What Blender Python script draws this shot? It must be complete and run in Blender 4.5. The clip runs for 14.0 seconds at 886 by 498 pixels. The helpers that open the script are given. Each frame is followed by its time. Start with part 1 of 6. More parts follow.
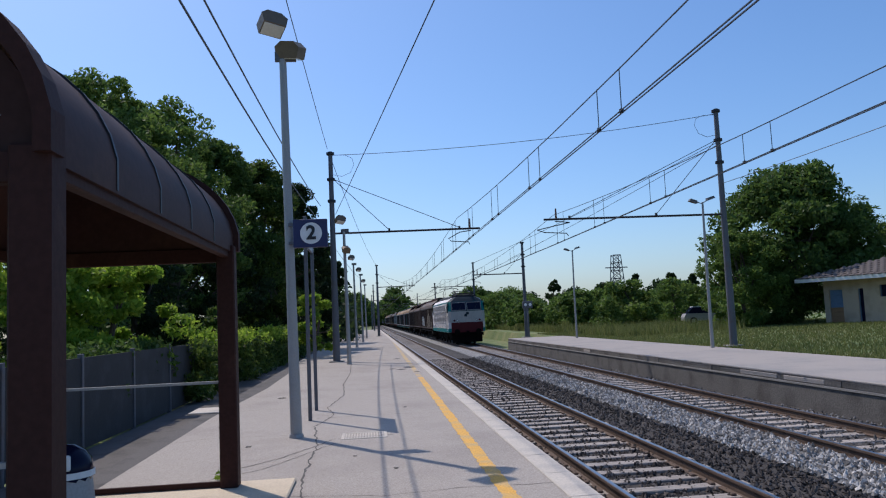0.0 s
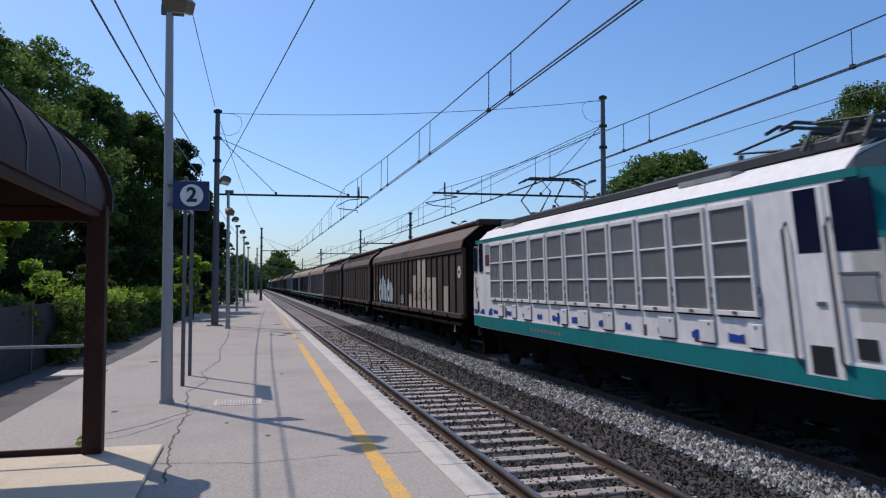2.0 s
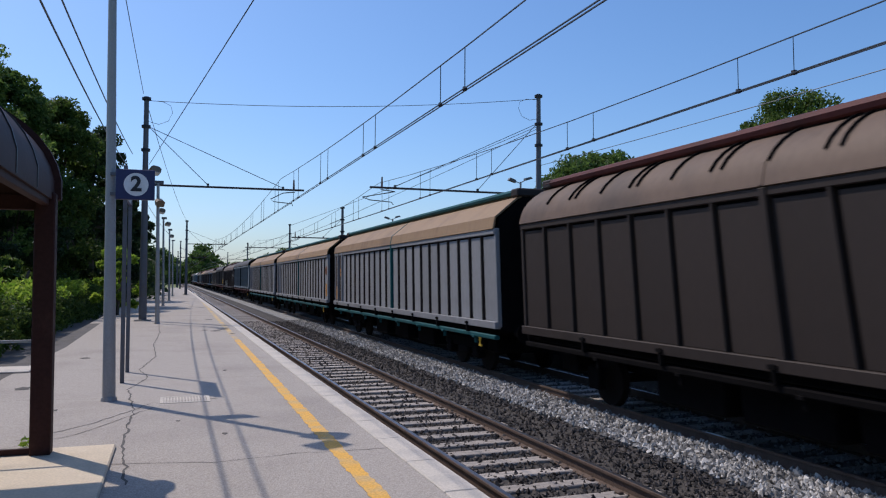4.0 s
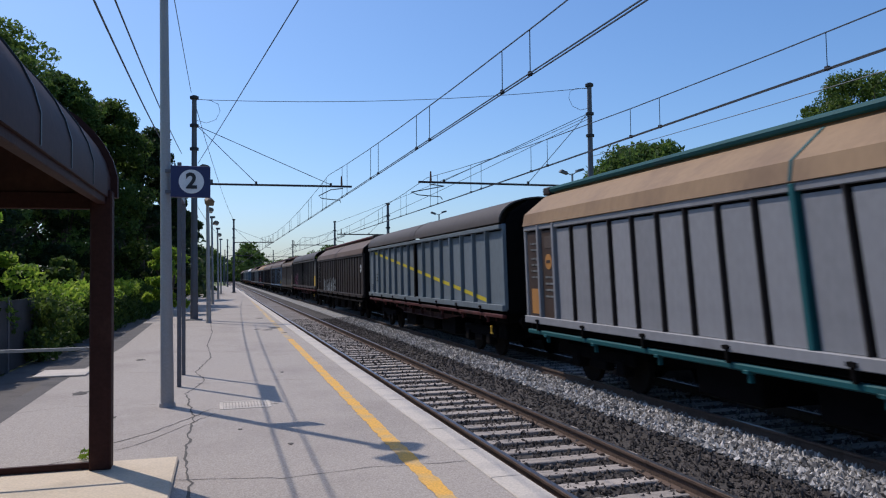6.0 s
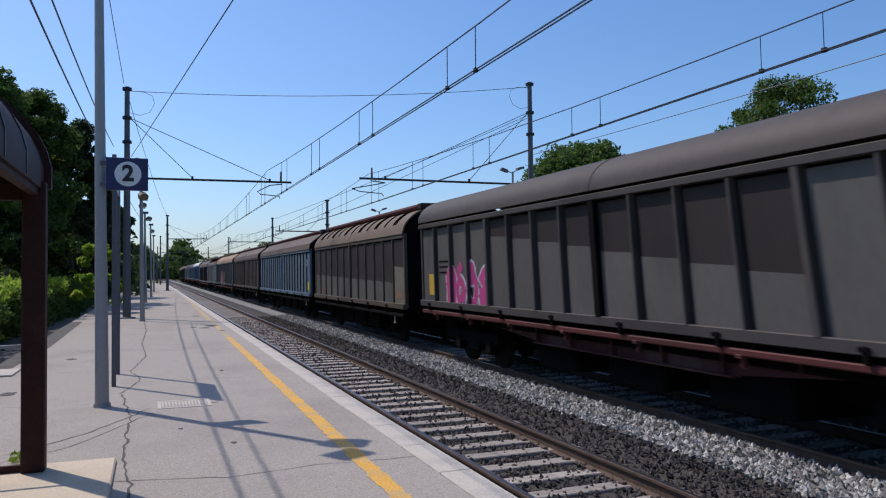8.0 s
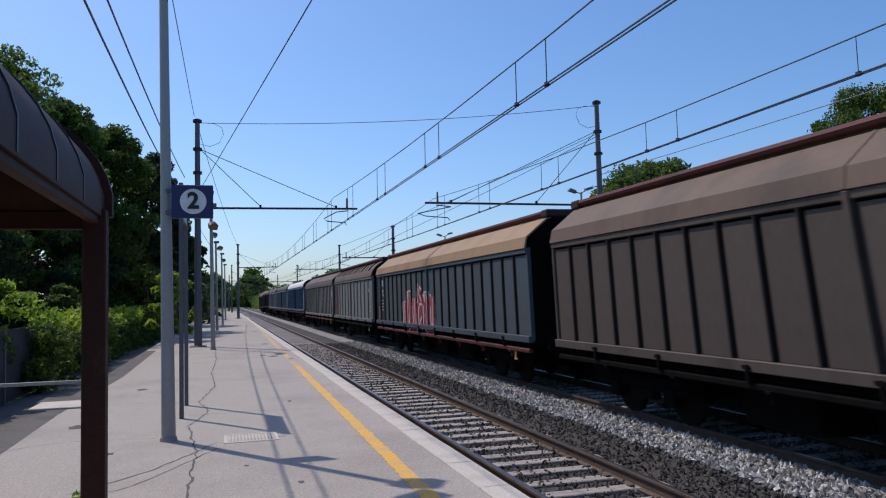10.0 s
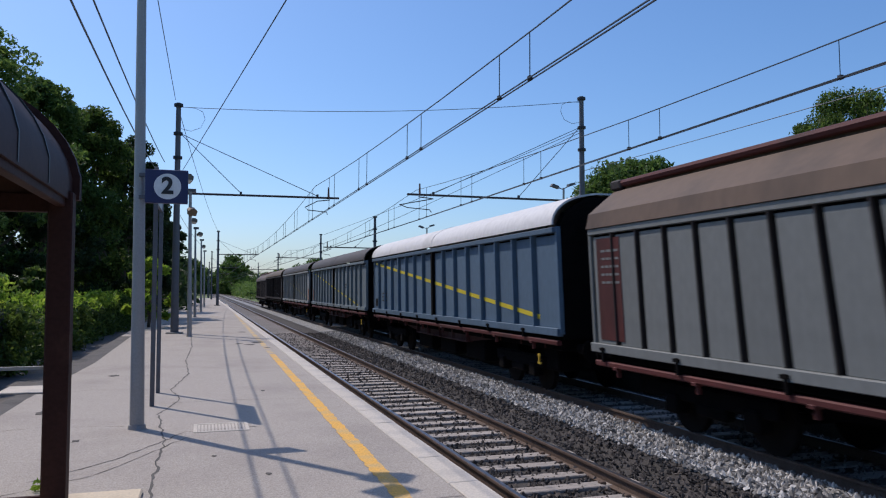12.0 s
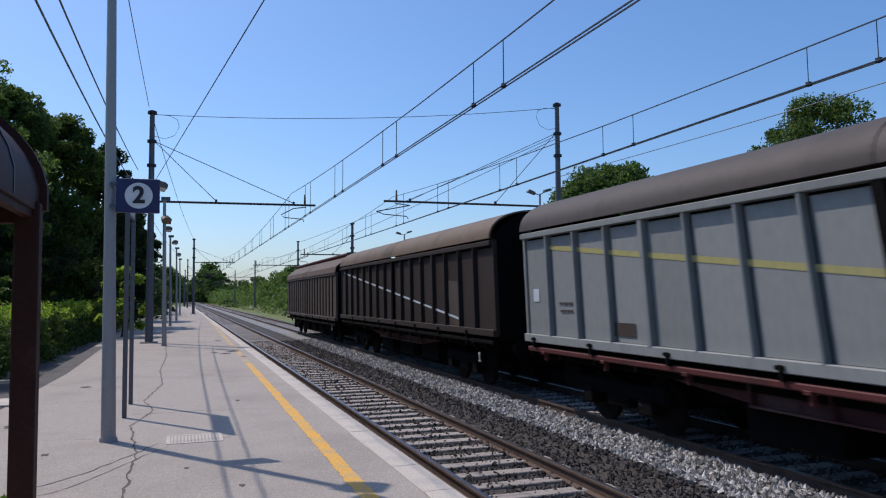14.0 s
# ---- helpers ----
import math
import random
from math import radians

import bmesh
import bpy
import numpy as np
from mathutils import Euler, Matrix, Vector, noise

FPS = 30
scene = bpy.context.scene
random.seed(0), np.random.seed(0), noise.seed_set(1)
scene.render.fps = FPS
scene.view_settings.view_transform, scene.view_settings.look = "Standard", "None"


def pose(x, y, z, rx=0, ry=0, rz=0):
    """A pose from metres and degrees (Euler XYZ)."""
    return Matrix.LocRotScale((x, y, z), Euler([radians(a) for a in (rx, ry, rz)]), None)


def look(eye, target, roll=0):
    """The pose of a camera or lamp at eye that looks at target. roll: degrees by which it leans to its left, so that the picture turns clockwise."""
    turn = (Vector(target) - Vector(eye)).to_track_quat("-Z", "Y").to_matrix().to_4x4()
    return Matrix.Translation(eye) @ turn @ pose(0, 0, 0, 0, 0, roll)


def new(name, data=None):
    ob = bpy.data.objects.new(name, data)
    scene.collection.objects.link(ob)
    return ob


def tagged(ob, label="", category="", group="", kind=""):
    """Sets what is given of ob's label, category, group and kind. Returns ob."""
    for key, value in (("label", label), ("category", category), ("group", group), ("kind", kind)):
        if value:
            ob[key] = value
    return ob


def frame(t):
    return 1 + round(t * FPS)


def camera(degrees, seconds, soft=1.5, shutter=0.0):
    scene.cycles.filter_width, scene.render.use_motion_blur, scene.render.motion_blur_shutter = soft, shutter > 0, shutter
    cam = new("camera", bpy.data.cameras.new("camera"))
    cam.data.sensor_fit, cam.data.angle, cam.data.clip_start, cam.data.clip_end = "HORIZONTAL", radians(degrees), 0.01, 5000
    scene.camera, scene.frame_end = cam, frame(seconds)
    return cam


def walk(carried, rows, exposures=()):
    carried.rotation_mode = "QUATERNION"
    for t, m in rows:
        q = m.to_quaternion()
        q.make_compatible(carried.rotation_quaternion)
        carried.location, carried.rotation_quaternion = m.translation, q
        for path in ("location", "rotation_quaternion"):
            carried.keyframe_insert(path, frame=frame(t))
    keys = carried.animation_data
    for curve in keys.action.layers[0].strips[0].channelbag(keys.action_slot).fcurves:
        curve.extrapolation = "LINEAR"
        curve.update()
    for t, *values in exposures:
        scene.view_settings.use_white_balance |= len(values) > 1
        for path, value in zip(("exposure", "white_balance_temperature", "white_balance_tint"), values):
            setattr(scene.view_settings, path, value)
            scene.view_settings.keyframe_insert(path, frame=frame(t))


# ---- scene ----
# world: y runs along the tracks, x to the right, z = 0 at rail height
cam = camera(60.00, 14.0, soft=1.15, shutter=1.0)
# a phone's sensor reads its rows from top to bottom within one thirtieth of a second
scene.cycles.rolling_shutter_type, scene.cycles.rolling_shutter_duration = "TOP", 0.08
PATH = [
    (0, (-2.973, -0.000, 2.171), (-1.989, 9.911, 3.070), -2.63),
    (0.5, (-2.956, -0.090, 2.219), (-1.888, 9.809, 3.148), -2.27),
    (1, (-2.937, -0.146, 2.208), (-1.727, 9.766, 2.760), -0.50),
    (1.5, (-2.916, -0.127, 2.229), (-1.045, 9.686, 2.687), 0.65),
    (2, (-2.931, -0.119, 2.220), (-0.523, 9.576, 2.676), -0.26),
    (2.5, (-2.977, -0.118, 2.188), (-0.001, 9.420, 2.601), 0.94),
    (2.7, (-2.977, -0.082, 2.204), (0.075, 9.425, 2.748), 1.42),
    (4.8, (-3.416, 0.286, 2.211), (0.016, 9.673, 2.536), -0.53),
    (5, (-3.410, 0.399, 2.212), (-0.129, 9.831, 2.721), -1.09),
    (5.5, (-3.404, 0.482, 2.215), (-0.575, 10.066, 2.593), -0.81),
    (6, (-3.406, 0.710, 2.240), (-0.613, 10.307, 2.575), -0.61),
    (6.5, (-3.435, 0.746, 2.225), (-0.425, 10.277, 2.533), -0.97),
    (7, (-3.450, 0.768, 2.218), (-0.254, 10.235, 2.610), -0.90),
    (7.5, (-3.477, 0.811, 2.227), (-0.017, 10.186, 2.613), -0.79),
    (8, (-3.476, 0.769, 2.216), (0.071, 10.114, 2.513), -0.58),
    (8.5, (-3.445, 0.960, 2.216), (-0.393, 10.479, 2.513), -1.69),
    (8.7, (-3.419, 0.987, 2.217), (-0.741, 10.613, 2.635), -1.59),
    (10.8, (-3.379, 1.431, 2.232), (-0.595, 11.014, 2.877), -1.31),
    (11, (-3.343, 1.445, 2.233), (-0.566, 11.034, 2.819), -1.38),
    (11.5, (-3.330, 1.382, 2.240), (-0.610, 10.993, 2.735), -0.88),
    (12, (-3.318, 1.321, 2.240), (-0.354, 10.858, 2.765), 0.00),
    (12.5, (-3.301, 1.348, 2.245), (-0.417, 10.907, 2.800), -0.75),
    (13, (-3.307, 1.349, 2.244), (-0.203, 10.837, 2.837), -0.57),
    (13.5, (-3.297, 1.326, 2.243), (-0.181, 10.804, 2.913), -0.46),
    (14, (-3.278, 1.313, 2.258), (-0.046, 10.757, 2.858), -0.56),
]
walk(cam, [(t, look(eye, target, lean)) for t, eye, target, lean in PATH])

# ---- light ----
SUN_AZ = math.atan2(-0.573, 0.819)          # to the left of straight ahead
SUN_EL = radians(55)
sun_way = Vector((math.sin(SUN_AZ) * math.cos(SUN_EL), math.cos(SUN_AZ) * math.cos(SUN_EL), math.sin(SUN_EL)))
world = bpy.data.worlds.new("world")
scene.world = world
world.use_nodes = True
wn = world.node_tree.nodes
sky = wn.new("ShaderNodeTexSky")
sky.sky_type = "NISHITA"
sky.sun_disc = False
sky.sun_elevation = SUN_EL
sky.sun_rotation = SUN_AZ
sky.air_density, sky.dust_density, sky.ozone_density = 1.0, 1.3, 6.0
wn["Background"].inputs[1].default_value = 0.137
deep = wn.new("ShaderNodeHueSaturation")
deep.inputs["Saturation"].default_value = 1.08
world.node_tree.links.new(sky.outputs[0], deep.inputs["Color"])
world.node_tree.links.new(deep.outputs[0], wn["Background"].inputs[0])
sun = new("sun", bpy.data.lights.new("sun", "SUN"))
sun.data.energy, sun.data.angle, sun.data.color = 3.25, radians(0.53), (1.0, 0.86, 0.72)
sun.matrix_world = look(sun_way * 50, (0, 0, 0))
scene.view_settings.use_white_balance = True
scene.view_settings.white_balance_temperature, scene.view_settings.white_balance_tint = 5900, 11


# ---- materials ----
def mat(name, base, rough=0.7, metal=0.0, vary=0.15, scale=3.0, fine=40.0, bump=0.15, second=None, amount=0.5, per_object=0.0, stretch=(1, 1, 1), spec=0.5):
    """Base colour with variation at two scales, an optional second colour in patches, and fine relief."""
    m = bpy.data.materials.new(name)
    m.use_nodes = True
    n, l = m.node_tree.nodes, m.node_tree.links
    b = n["Principled BSDF"]
    b.inputs["Roughness"].default_value, b.inputs["Metallic"].default_value = rough, metal
    b.inputs["Specular IOR Level"].default_value = spec
    co = n.new("ShaderNodeTexCoord")
    mp = n.new("ShaderNodeMapping")
    mp.inputs["Scale"].default_value = stretch
    l.new(co.outputs["Object"], mp.inputs[0])
    big = n.new("ShaderNodeTexNoise")
    big.inputs["Scale"].default_value, big.inputs["Detail"].default_value = scale, 4
    sml = n.new("ShaderNodeTexNoise")
    sml.inputs["Scale"].default_value, sml.inputs["Detail"].default_value = fine, 3
    l.new(mp.outputs[0], big.inputs[0]), l.new(mp.outputs[0], sml.inputs[0])
    two = n.new("ShaderNodeMix")
    two.data_type = "RGBA"
    c2 = second or tuple(c * (1 - 2 * vary) for c in base)
    two.inputs[6].default_value, two.inputs[7].default_value = (*base, 1), (*c2, 1)
    ramp = n.new("ShaderNodeMapRange")
    lo = 0.75 - 0.5 * amount
    ramp.inputs[1].default_value, ramp.inputs[2].default_value = lo, lo + 0.22
    l.new(big.outputs[0], ramp.inputs[0]), l.new(ramp.outputs[0], two.inputs[0])
    hsv = n.new("ShaderNodeHueSaturation")
    val = n.new("ShaderNodeMapRange")
    val.inputs[1].default_value, val.inputs[2].default_value = 0.3, 0.7
    val.inputs[3].default_value, val.inputs[4].default_value = 1 - vary, 1 + vary
    l.new(sml.outputs[0], val.inputs[0])
    src = val.outputs[0]
    if per_object:
        inf = n.new("ShaderNodeObjectInfo")
        rr = n.new("ShaderNodeMapRange")
        rr.inputs[3].default_value, rr.inputs[4].default_value = 1 - per_object, 1 + per_object
        l.new(inf.outputs["Random"], rr.inputs[0])
        mul = n.new("ShaderNodeMath")
        mul.operation = "MULTIPLY"
        l.new(rr.outputs[0], mul.inputs[0]), l.new(src, mul.inputs[1])
        src = mul.outputs[0]
    l.new(two.outputs[2], hsv.inputs["Color"]), l.new(src, hsv.inputs["Value"])
    l.new(hsv.outputs[0], b.inputs["Base Color"])
    if bump:
        bp = n.new("ShaderNodeBump")
        bp.inputs["Strength"].default_value, bp.inputs["Distance"].default_value = bump, 0.02
        l.new(sml.outputs[0], bp.inputs["Height"]), l.new(bp.outputs[0], b.inputs["Normal"])
    return m


def leaf_mat(name, base, light, through_light=0.5):
    """Leaves: random tint for each leaf, some light passing through."""
    m = bpy.data.materials.new(name)
    m.use_nodes = True
    n, l = m.node_tree.nodes, m.node_tree.links
    b = n["Principled BSDF"]
    b.inputs["Roughness"].default_value = 0.55
    b.inputs["Specular IOR Level"].default_value = 0.25
    geo = n.new("ShaderNodeNewGeometry")
    mx = n.new("ShaderNodeMix")
    mx.data_type = "RGBA"
    mx.inputs[6].default_value, mx.inputs[7].default_value = (*base, 1), (*light, 1)
    l.new(geo.outputs["Random Per Island"], mx.inputs[0])
    l.new(mx.outputs[2], b.inputs["Base Color"])
    tr = n.new("ShaderNodeBsdfTranslucent")
    l.new(mx.outputs[2], tr.inputs[0])
    ad = n.new("ShaderNodeMixShader")
    ad.inputs[0].default_value = through_light
    l.new(b.outputs[0], ad.inputs[1]), l.new(tr.outputs[0], ad.inputs[2])
    l.new(ad.outputs[0], n["Material Output"].inputs[0])
    return m


M = dict(
    grass=mat("grass", (0.115, 0.155, 0.04), 0.9, vary=0.3, scale=0.35, fine=9, bump=0.6, second=(0.21, 0.20, 0.085), amount=0.55),
    ballast=mat("ballast", (0.055, 0.047, 0.041), 0.95, vary=0.5, scale=1.2, fine=26, bump=0.9, second=(0.034, 0.03, 0.026), amount=0.5),
    ballast_light=mat("ballast_light", (0.24, 0.235, 0.225), 0.95, vary=0.45, scale=1.2, fine=26, bump=0.9, second=(0.14, 0.135, 0.13), amount=0.4),
    asphalt=mat("platform_asphalt", (0.375, 0.332, 0.285), 0.88, vary=0.26, scale=0.7, fine=75, bump=0.5, second=(0.31, 0.272, 0.235), amount=0.5),
    # darkened to hold the trees' shadow on the path and platform edge
    patch=mat("shaded_asphalt", (0.105, 0.095, 0.087), 0.9, vary=0.2, scale=2, fine=70, bump=0.3),
    crack=mat("crack_filler", (0.10, 0.09, 0.08), 0.9, vary=0.2),
    coping=mat("coping_stone", (0.53, 0.475, 0.40), 0.8, vary=0.14, scale=2, fine=60, bump=0.2, second=(0.42, 0.385, 0.34), per_object=0.035),
    yellow=mat("worn_yellow_paint", (0.70, 0.38, 0.055), 0.75, vary=0.2, scale=3.2, fine=45, bump=0.2, second=(0.53, 0.36, 0.15), amount=0.6),
    yellow_faded=mat("faded_yellow_paint", (0.56, 0.39, 0.16), 0.8, vary=0.2, scale=2.2, fine=45, bump=0.25, second=(0.385, 0.325, 0.255), amount=0.75),
    stain=mat("oil_stain", (0.085, 0.075, 0.065), 0.85, vary=0.3, scale=6, fine=50),
    slab=mat("shelter_slab", (0.60, 0.50, 0.36), 0.85, vary=0.1, scale=2, fine=50),
    concrete=mat("concrete", (0.24, 0.23, 0.215), 0.9, vary=0.15, scale=1.2, fine=30, bump=0.4, second=(0.20, 0.19, 0.17), amount=0.55),
    concrete_dark=mat("stained_concrete", (0.13, 0.12, 0.108), 0.92, vary=0.2, scale=1.5, fine=25, bump=0.5, second=(0.075, 0.068, 0.06), amount=0.55),
    concrete_top=mat("platform_concrete", (0.36, 0.32, 0.285), 0.9, vary=0.12, scale=0.8, fine=40, bump=0.3, second=(0.28, 0.265, 0.245)),
    sleeper=mat("weathered_sleeper", (0.36, 0.315, 0.275), 0.9, vary=0.2, scale=3, fine=30, bump=0.4, second=(0.22, 0.2, 0.18), per_object=0.14, stretch=(1, 4, 1)),
    rail=mat("rusty_rail", (0.11, 0.075, 0.055), 0.75, vary=0.2, scale=4, fine=40, bump=0.2, spec=0.3),
    rail_top=mat("polished_rail", (0.32, 0.32, 0.34), 0.32, 1.0, vary=0.06, scale=4, bump=0.02),
    stone_dark=None,
    shelter=mat("brown_paint", (0.044, 0.018, 0.014), 0.65, vary=0.15, scale=3, fine=30, bump=0.08, second=(0.075, 0.036, 0.024), amount=0.35, spec=0.15),
    plexi=mat("brown_plexiglass", (0.058, 0.029, 0.024), 0.62, vary=0.12, scale=1.6, fine=20, bump=0.05, second=(0.090, 0.046, 0.031), amount=0.45, spec=0.12),
    galv=mat("galvanised_steel", (0.34, 0.335, 0.325), 0.55, 0.3, vary=0.08, scale=6, fine=60, bump=0.08, second=(0.34, 0.34, 0.34)),
    mast=mat("mast_steel", (0.12, 0.125, 0.14), 0.6, 0.35, vary=0.12, scale=5, fine=40, bump=0.1, second=(0.12, 0.11, 0.11)),
    dark=mat("dark_steel", (0.03, 0.03, 0.035), 0.6, 0.2, vary=0.15),
    wire=mat("wire", (0.07, 0.08, 0.09), 0.5, 0.5, vary=0.05, bump=0),
    insul=mat("insulator", (0.16, 0.08, 0.05), 0.3, vary=0.1),
    lampbox=mat("lamp_housing", (0.17, 0.12, 0.07), 0.5, 0.1, vary=0.1, scale=8),
    lens=mat("lamp_lens", (0.75, 0.76, 0.74), 0.15, vary=0.05, bump=0),
    blue=mat("sign_blue", (0.012, 0.016, 0.085), 0.4, vary=0.08, scale=6, bump=0.03),
    white=mat("white_paint", (0.76, 0.76, 0.74), 0.5, vary=0.06, scale=5, bump=0.04),
    black=mat("black_paint", (0.015, 0.015, 0.017), 0.5, vary=0.1, bump=0.03),
    leaf=leaf_mat("leaf", (0.030, 0.062, 0.013), (0.135, 0.195, 0.036)),
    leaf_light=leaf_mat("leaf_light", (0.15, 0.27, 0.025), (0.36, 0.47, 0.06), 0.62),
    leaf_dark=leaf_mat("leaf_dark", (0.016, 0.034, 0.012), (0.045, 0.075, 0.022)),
    blade=leaf_mat("grass_blade", (0.105, 0.14, 0.035), (0.22, 0.225, 0.085)),
    leaf_bright=leaf_mat("leaf_bright", (0.07, 0.13, 0.025), (0.19, 0.27, 0.06)),
    bark=mat("bark", (0.09, 0.07, 0.05), 0.95, vary=0.3, scale=6, fine=25, bump=0.8, stretch=(3, 3, 0.6)),
    fence=mat("grey_screen", (0.032, 0.031, 0.031), 0.85, vary=0.12, scale=2, fine=30, second=(0.05, 0.05, 0.052)),
    plaster=mat("cream_plaster", (0.48, 0.38, 0.27), 0.9, vary=0.12, scale=1.2, fine=25, bump=0.2, second=(0.37, 0.29, 0.20)),
    tile=mat("roof_tile", (0.13, 0.11, 0.10), 0.9, vary=0.2, scale=2, fine=12, bump=0.5, second=(0.09, 0.08, 0.075), per_object=0.1),
    door_blue=mat("door_blue", (0.13, 0.20, 0.30), 0.6, vary=0.1),
    door_wood=mat("door_wood", (0.30, 0.17, 0.08), 0.7, vary=0.15, stretch=(1, 1, 4)),
    leaf_mid=leaf_mat("leaf_mid", (0.05, 0.095, 0.02), (0.13, 0.20, 0.045)),
    glass=mat("dark_glass", (0.008, 0.010, 0.03), 0.12, vary=0.05, bump=0, spec=0.12),
)


# ---- mesh helpers ----
def add_box(bm, x0, x1, y0, y1, z0, z1, bevel=0.0):
    r = bmesh.ops.create_cube(bm, size=1.0)
    vs = r["verts"]
    for v in vs:
        v.co = Vector(((x0 + x1) / 2 + v.co.x * (x1 - x0), (y0 + y1) / 2 + v.co.y * (y1 - y0), (z0 + z1) / 2 + v.co.z * (z1 - z0)))
    if bevel:
        es = list({e for v in vs for e in v.link_edges})
        bmesh.ops.bevel(bm, geom=es, offset=bevel, segments=1, affect="EDGES")
    return bm


def box(x0, x1, y0, y1, z0, z1, bevel=0.0):
    return add_box(bmesh.new(), x0, x1, y0, y1, z0, z1, bevel)


def add_tube(bm, pts, r0, r1=None, sides=8, caps=True):
    """A round bar along points, tapering from r0 to r1."""
    r1 = r0 if r1 is None else r1
    pts = [Vector(p) for p in pts]
    rings = []
    for i, p in enumerate(pts):
        d = (pts[min(i + 1, len(pts) - 1)] - pts[max(i - 1, 0)]).normalized()
        a = d.cross(Vector((0, 0, 1)) if abs(d.z) < 0.9 else Vector((1, 0, 0))).normalized()
        b = d.cross(a)
        r = r0 + (r1 - r0) * i / max(1, len(pts) - 1)
        rings.append([bm.verts.new(p + r * (math.cos(t) * a + math.sin(t) * b)) for t in (2 * math.pi * k / sides for k in range(sides))])
    for s, e in zip(rings, rings[1:]):
        for k in range(sides):
            bm.faces.new((s[k], s[(k + 1) % sides], e[(k + 1) % sides], e[k]))
    if caps:
        bm.faces.new(rings[0]), bm.faces.new(rings[-1][::-1])
    return bm


def tube(pts, r0, r1=None, sides=8):
    return add_tube(bmesh.new(), pts, r0, r1, sides)


def add_prism(bm, outline, y0, y1, ends=True):
    """An outline of (x, z), extruded along y."""
    a = [bm.verts.new((x, y0, z)) for x, z in outline]
    b = [bm.verts.new((x, y1, z)) for x, z in outline]
    n = len(outline)
    for k in range(n):
        bm.faces.new((a[k], a[(k + 1) % n], b[(k + 1) % n], b[k]))
    if ends:
        bm.faces.new(a[::-1]), bm.faces.new(b)
    return bm


def prism(outline, y0, y1):
    return add_prism(bmesh.new(), outline, y0, y1)


def sheet(outline, y0, y1, thick):
    """An open line of (x, z) with thickness, extruded along y."""
    pts = [Vector((x, z)) for x, z in outline]
    inner = []
    for i, p in enumerate(pts):
        d = (pts[min(i + 1, len(pts) - 1)] - pts[max(i - 1, 0)]).normalized()
        inner.append(p + Vector((d.y, -d.x)) * thick)
    return prism([tuple(p) for p in pts] + [tuple(p) for p in inner[::-1]], y0, y1)


def flat(outline, z, thick=0.004):
    """A thin plate with an outline of (x, y), lying at z."""
    bm = bmesh.new()
    a = [bm.verts.new((x, y, z)) for x, y in outline]
    b = [bm.verts.new((x, y, z + thick)) for x, y in outline]
    n = len(outline)
    for k in range(n):
        bm.faces.new((a[k], a[(k + 1) % n], b[(k + 1) % n], b[k]))
    bm.faces.new(a[::-1]), bm.faces.new(b)
    return bm


def mesh_of(bm, name, material, smooth=False):
    bmesh.ops.recalc_face_normals(bm, faces=bm.faces)
    me = bpy.data.meshes.new(name)
    bm.to_mesh(me)
    bm.free()
    if material:
        me.materials.append(material)
    if smooth:
        for p in me.polygons:
            p.use_smooth = True
        me.set_sharp_from_angle(angle=0.7)
    return me


def part(name, bm, material, parent, label="", smooth=False):
    ob = new(name, mesh_of(bm, name, material, smooth))
    ob.parent = parent
    return tagged(ob, label)


def piece(name, me, parent, m=None):
    """A part that shares its mesh with others."""
    ob = new(name, me)
    ob.parent = parent
    if m is not None:
        ob.matrix_basis = m
    return ob


def thing(name, x, y, z, label, category, group="", kind="", rz=0):
    ob = new(name)
    ob.empty_display_size = 0.2
    ob.matrix_basis = pose(x, y, z, 0, 0, rz)
    return tagged(ob, label, category, group, kind)


def structure(name, bm, material, label, category, smooth=False):
    ob = new(name, mesh_of(bm, name, material, smooth))
    return tagged(ob, label, category, kind="structure")


def raw_mesh(name, verts, faces, material):
    me = bpy.data.meshes.new(name)
    me.from_pydata(verts, [], faces)
    me.materials.append(material)
    return me


rng = np.random.default_rng(7)


def leaf_cloud(name, centres, radii, per, size, material, seed):
    """Many small leaves in clumps round the given centres."""
    g = np.random.default_rng(seed)
    c = np.repeat(np.asarray(centres, float), per, 0)
    r = np.repeat(np.asarray(radii, float), per, 0)
    d = g.normal(size=c.shape)
    d /= np.linalg.norm(d, axis=1, keepdims=True)
    p = c + d * (r * g.uniform(0.35, 1.08, len(r)) ** 0.6)[:, None] * (1, 1, 0.75)
    u = g.normal(size=c.shape)
    u /= np.linalg.norm(u, axis=1, keepdims=True)
    w = np.cross(u, g.normal(size=c.shape))
    w /= np.linalg.norm(w, axis=1, keepdims=True)
    s = (size * g.uniform(0.6, 1.3, len(r)))[:, None]
    quad = np.stack([p - u * s, p - w * s * 0.45, p + u * s, p + w * s * 0.45], 1).reshape(-1, 3)
    faces = np.arange(len(quad)).reshape(-1, 4)
    return raw_mesh(name, quad.tolist(), faces.tolist(), material)

# ---- ground, tracks and platforms ----
PZ = 0.621        # platform 1
QZ = 0.575        # platform 2
T1, T2 = 0.7525, 4.82   # track centres


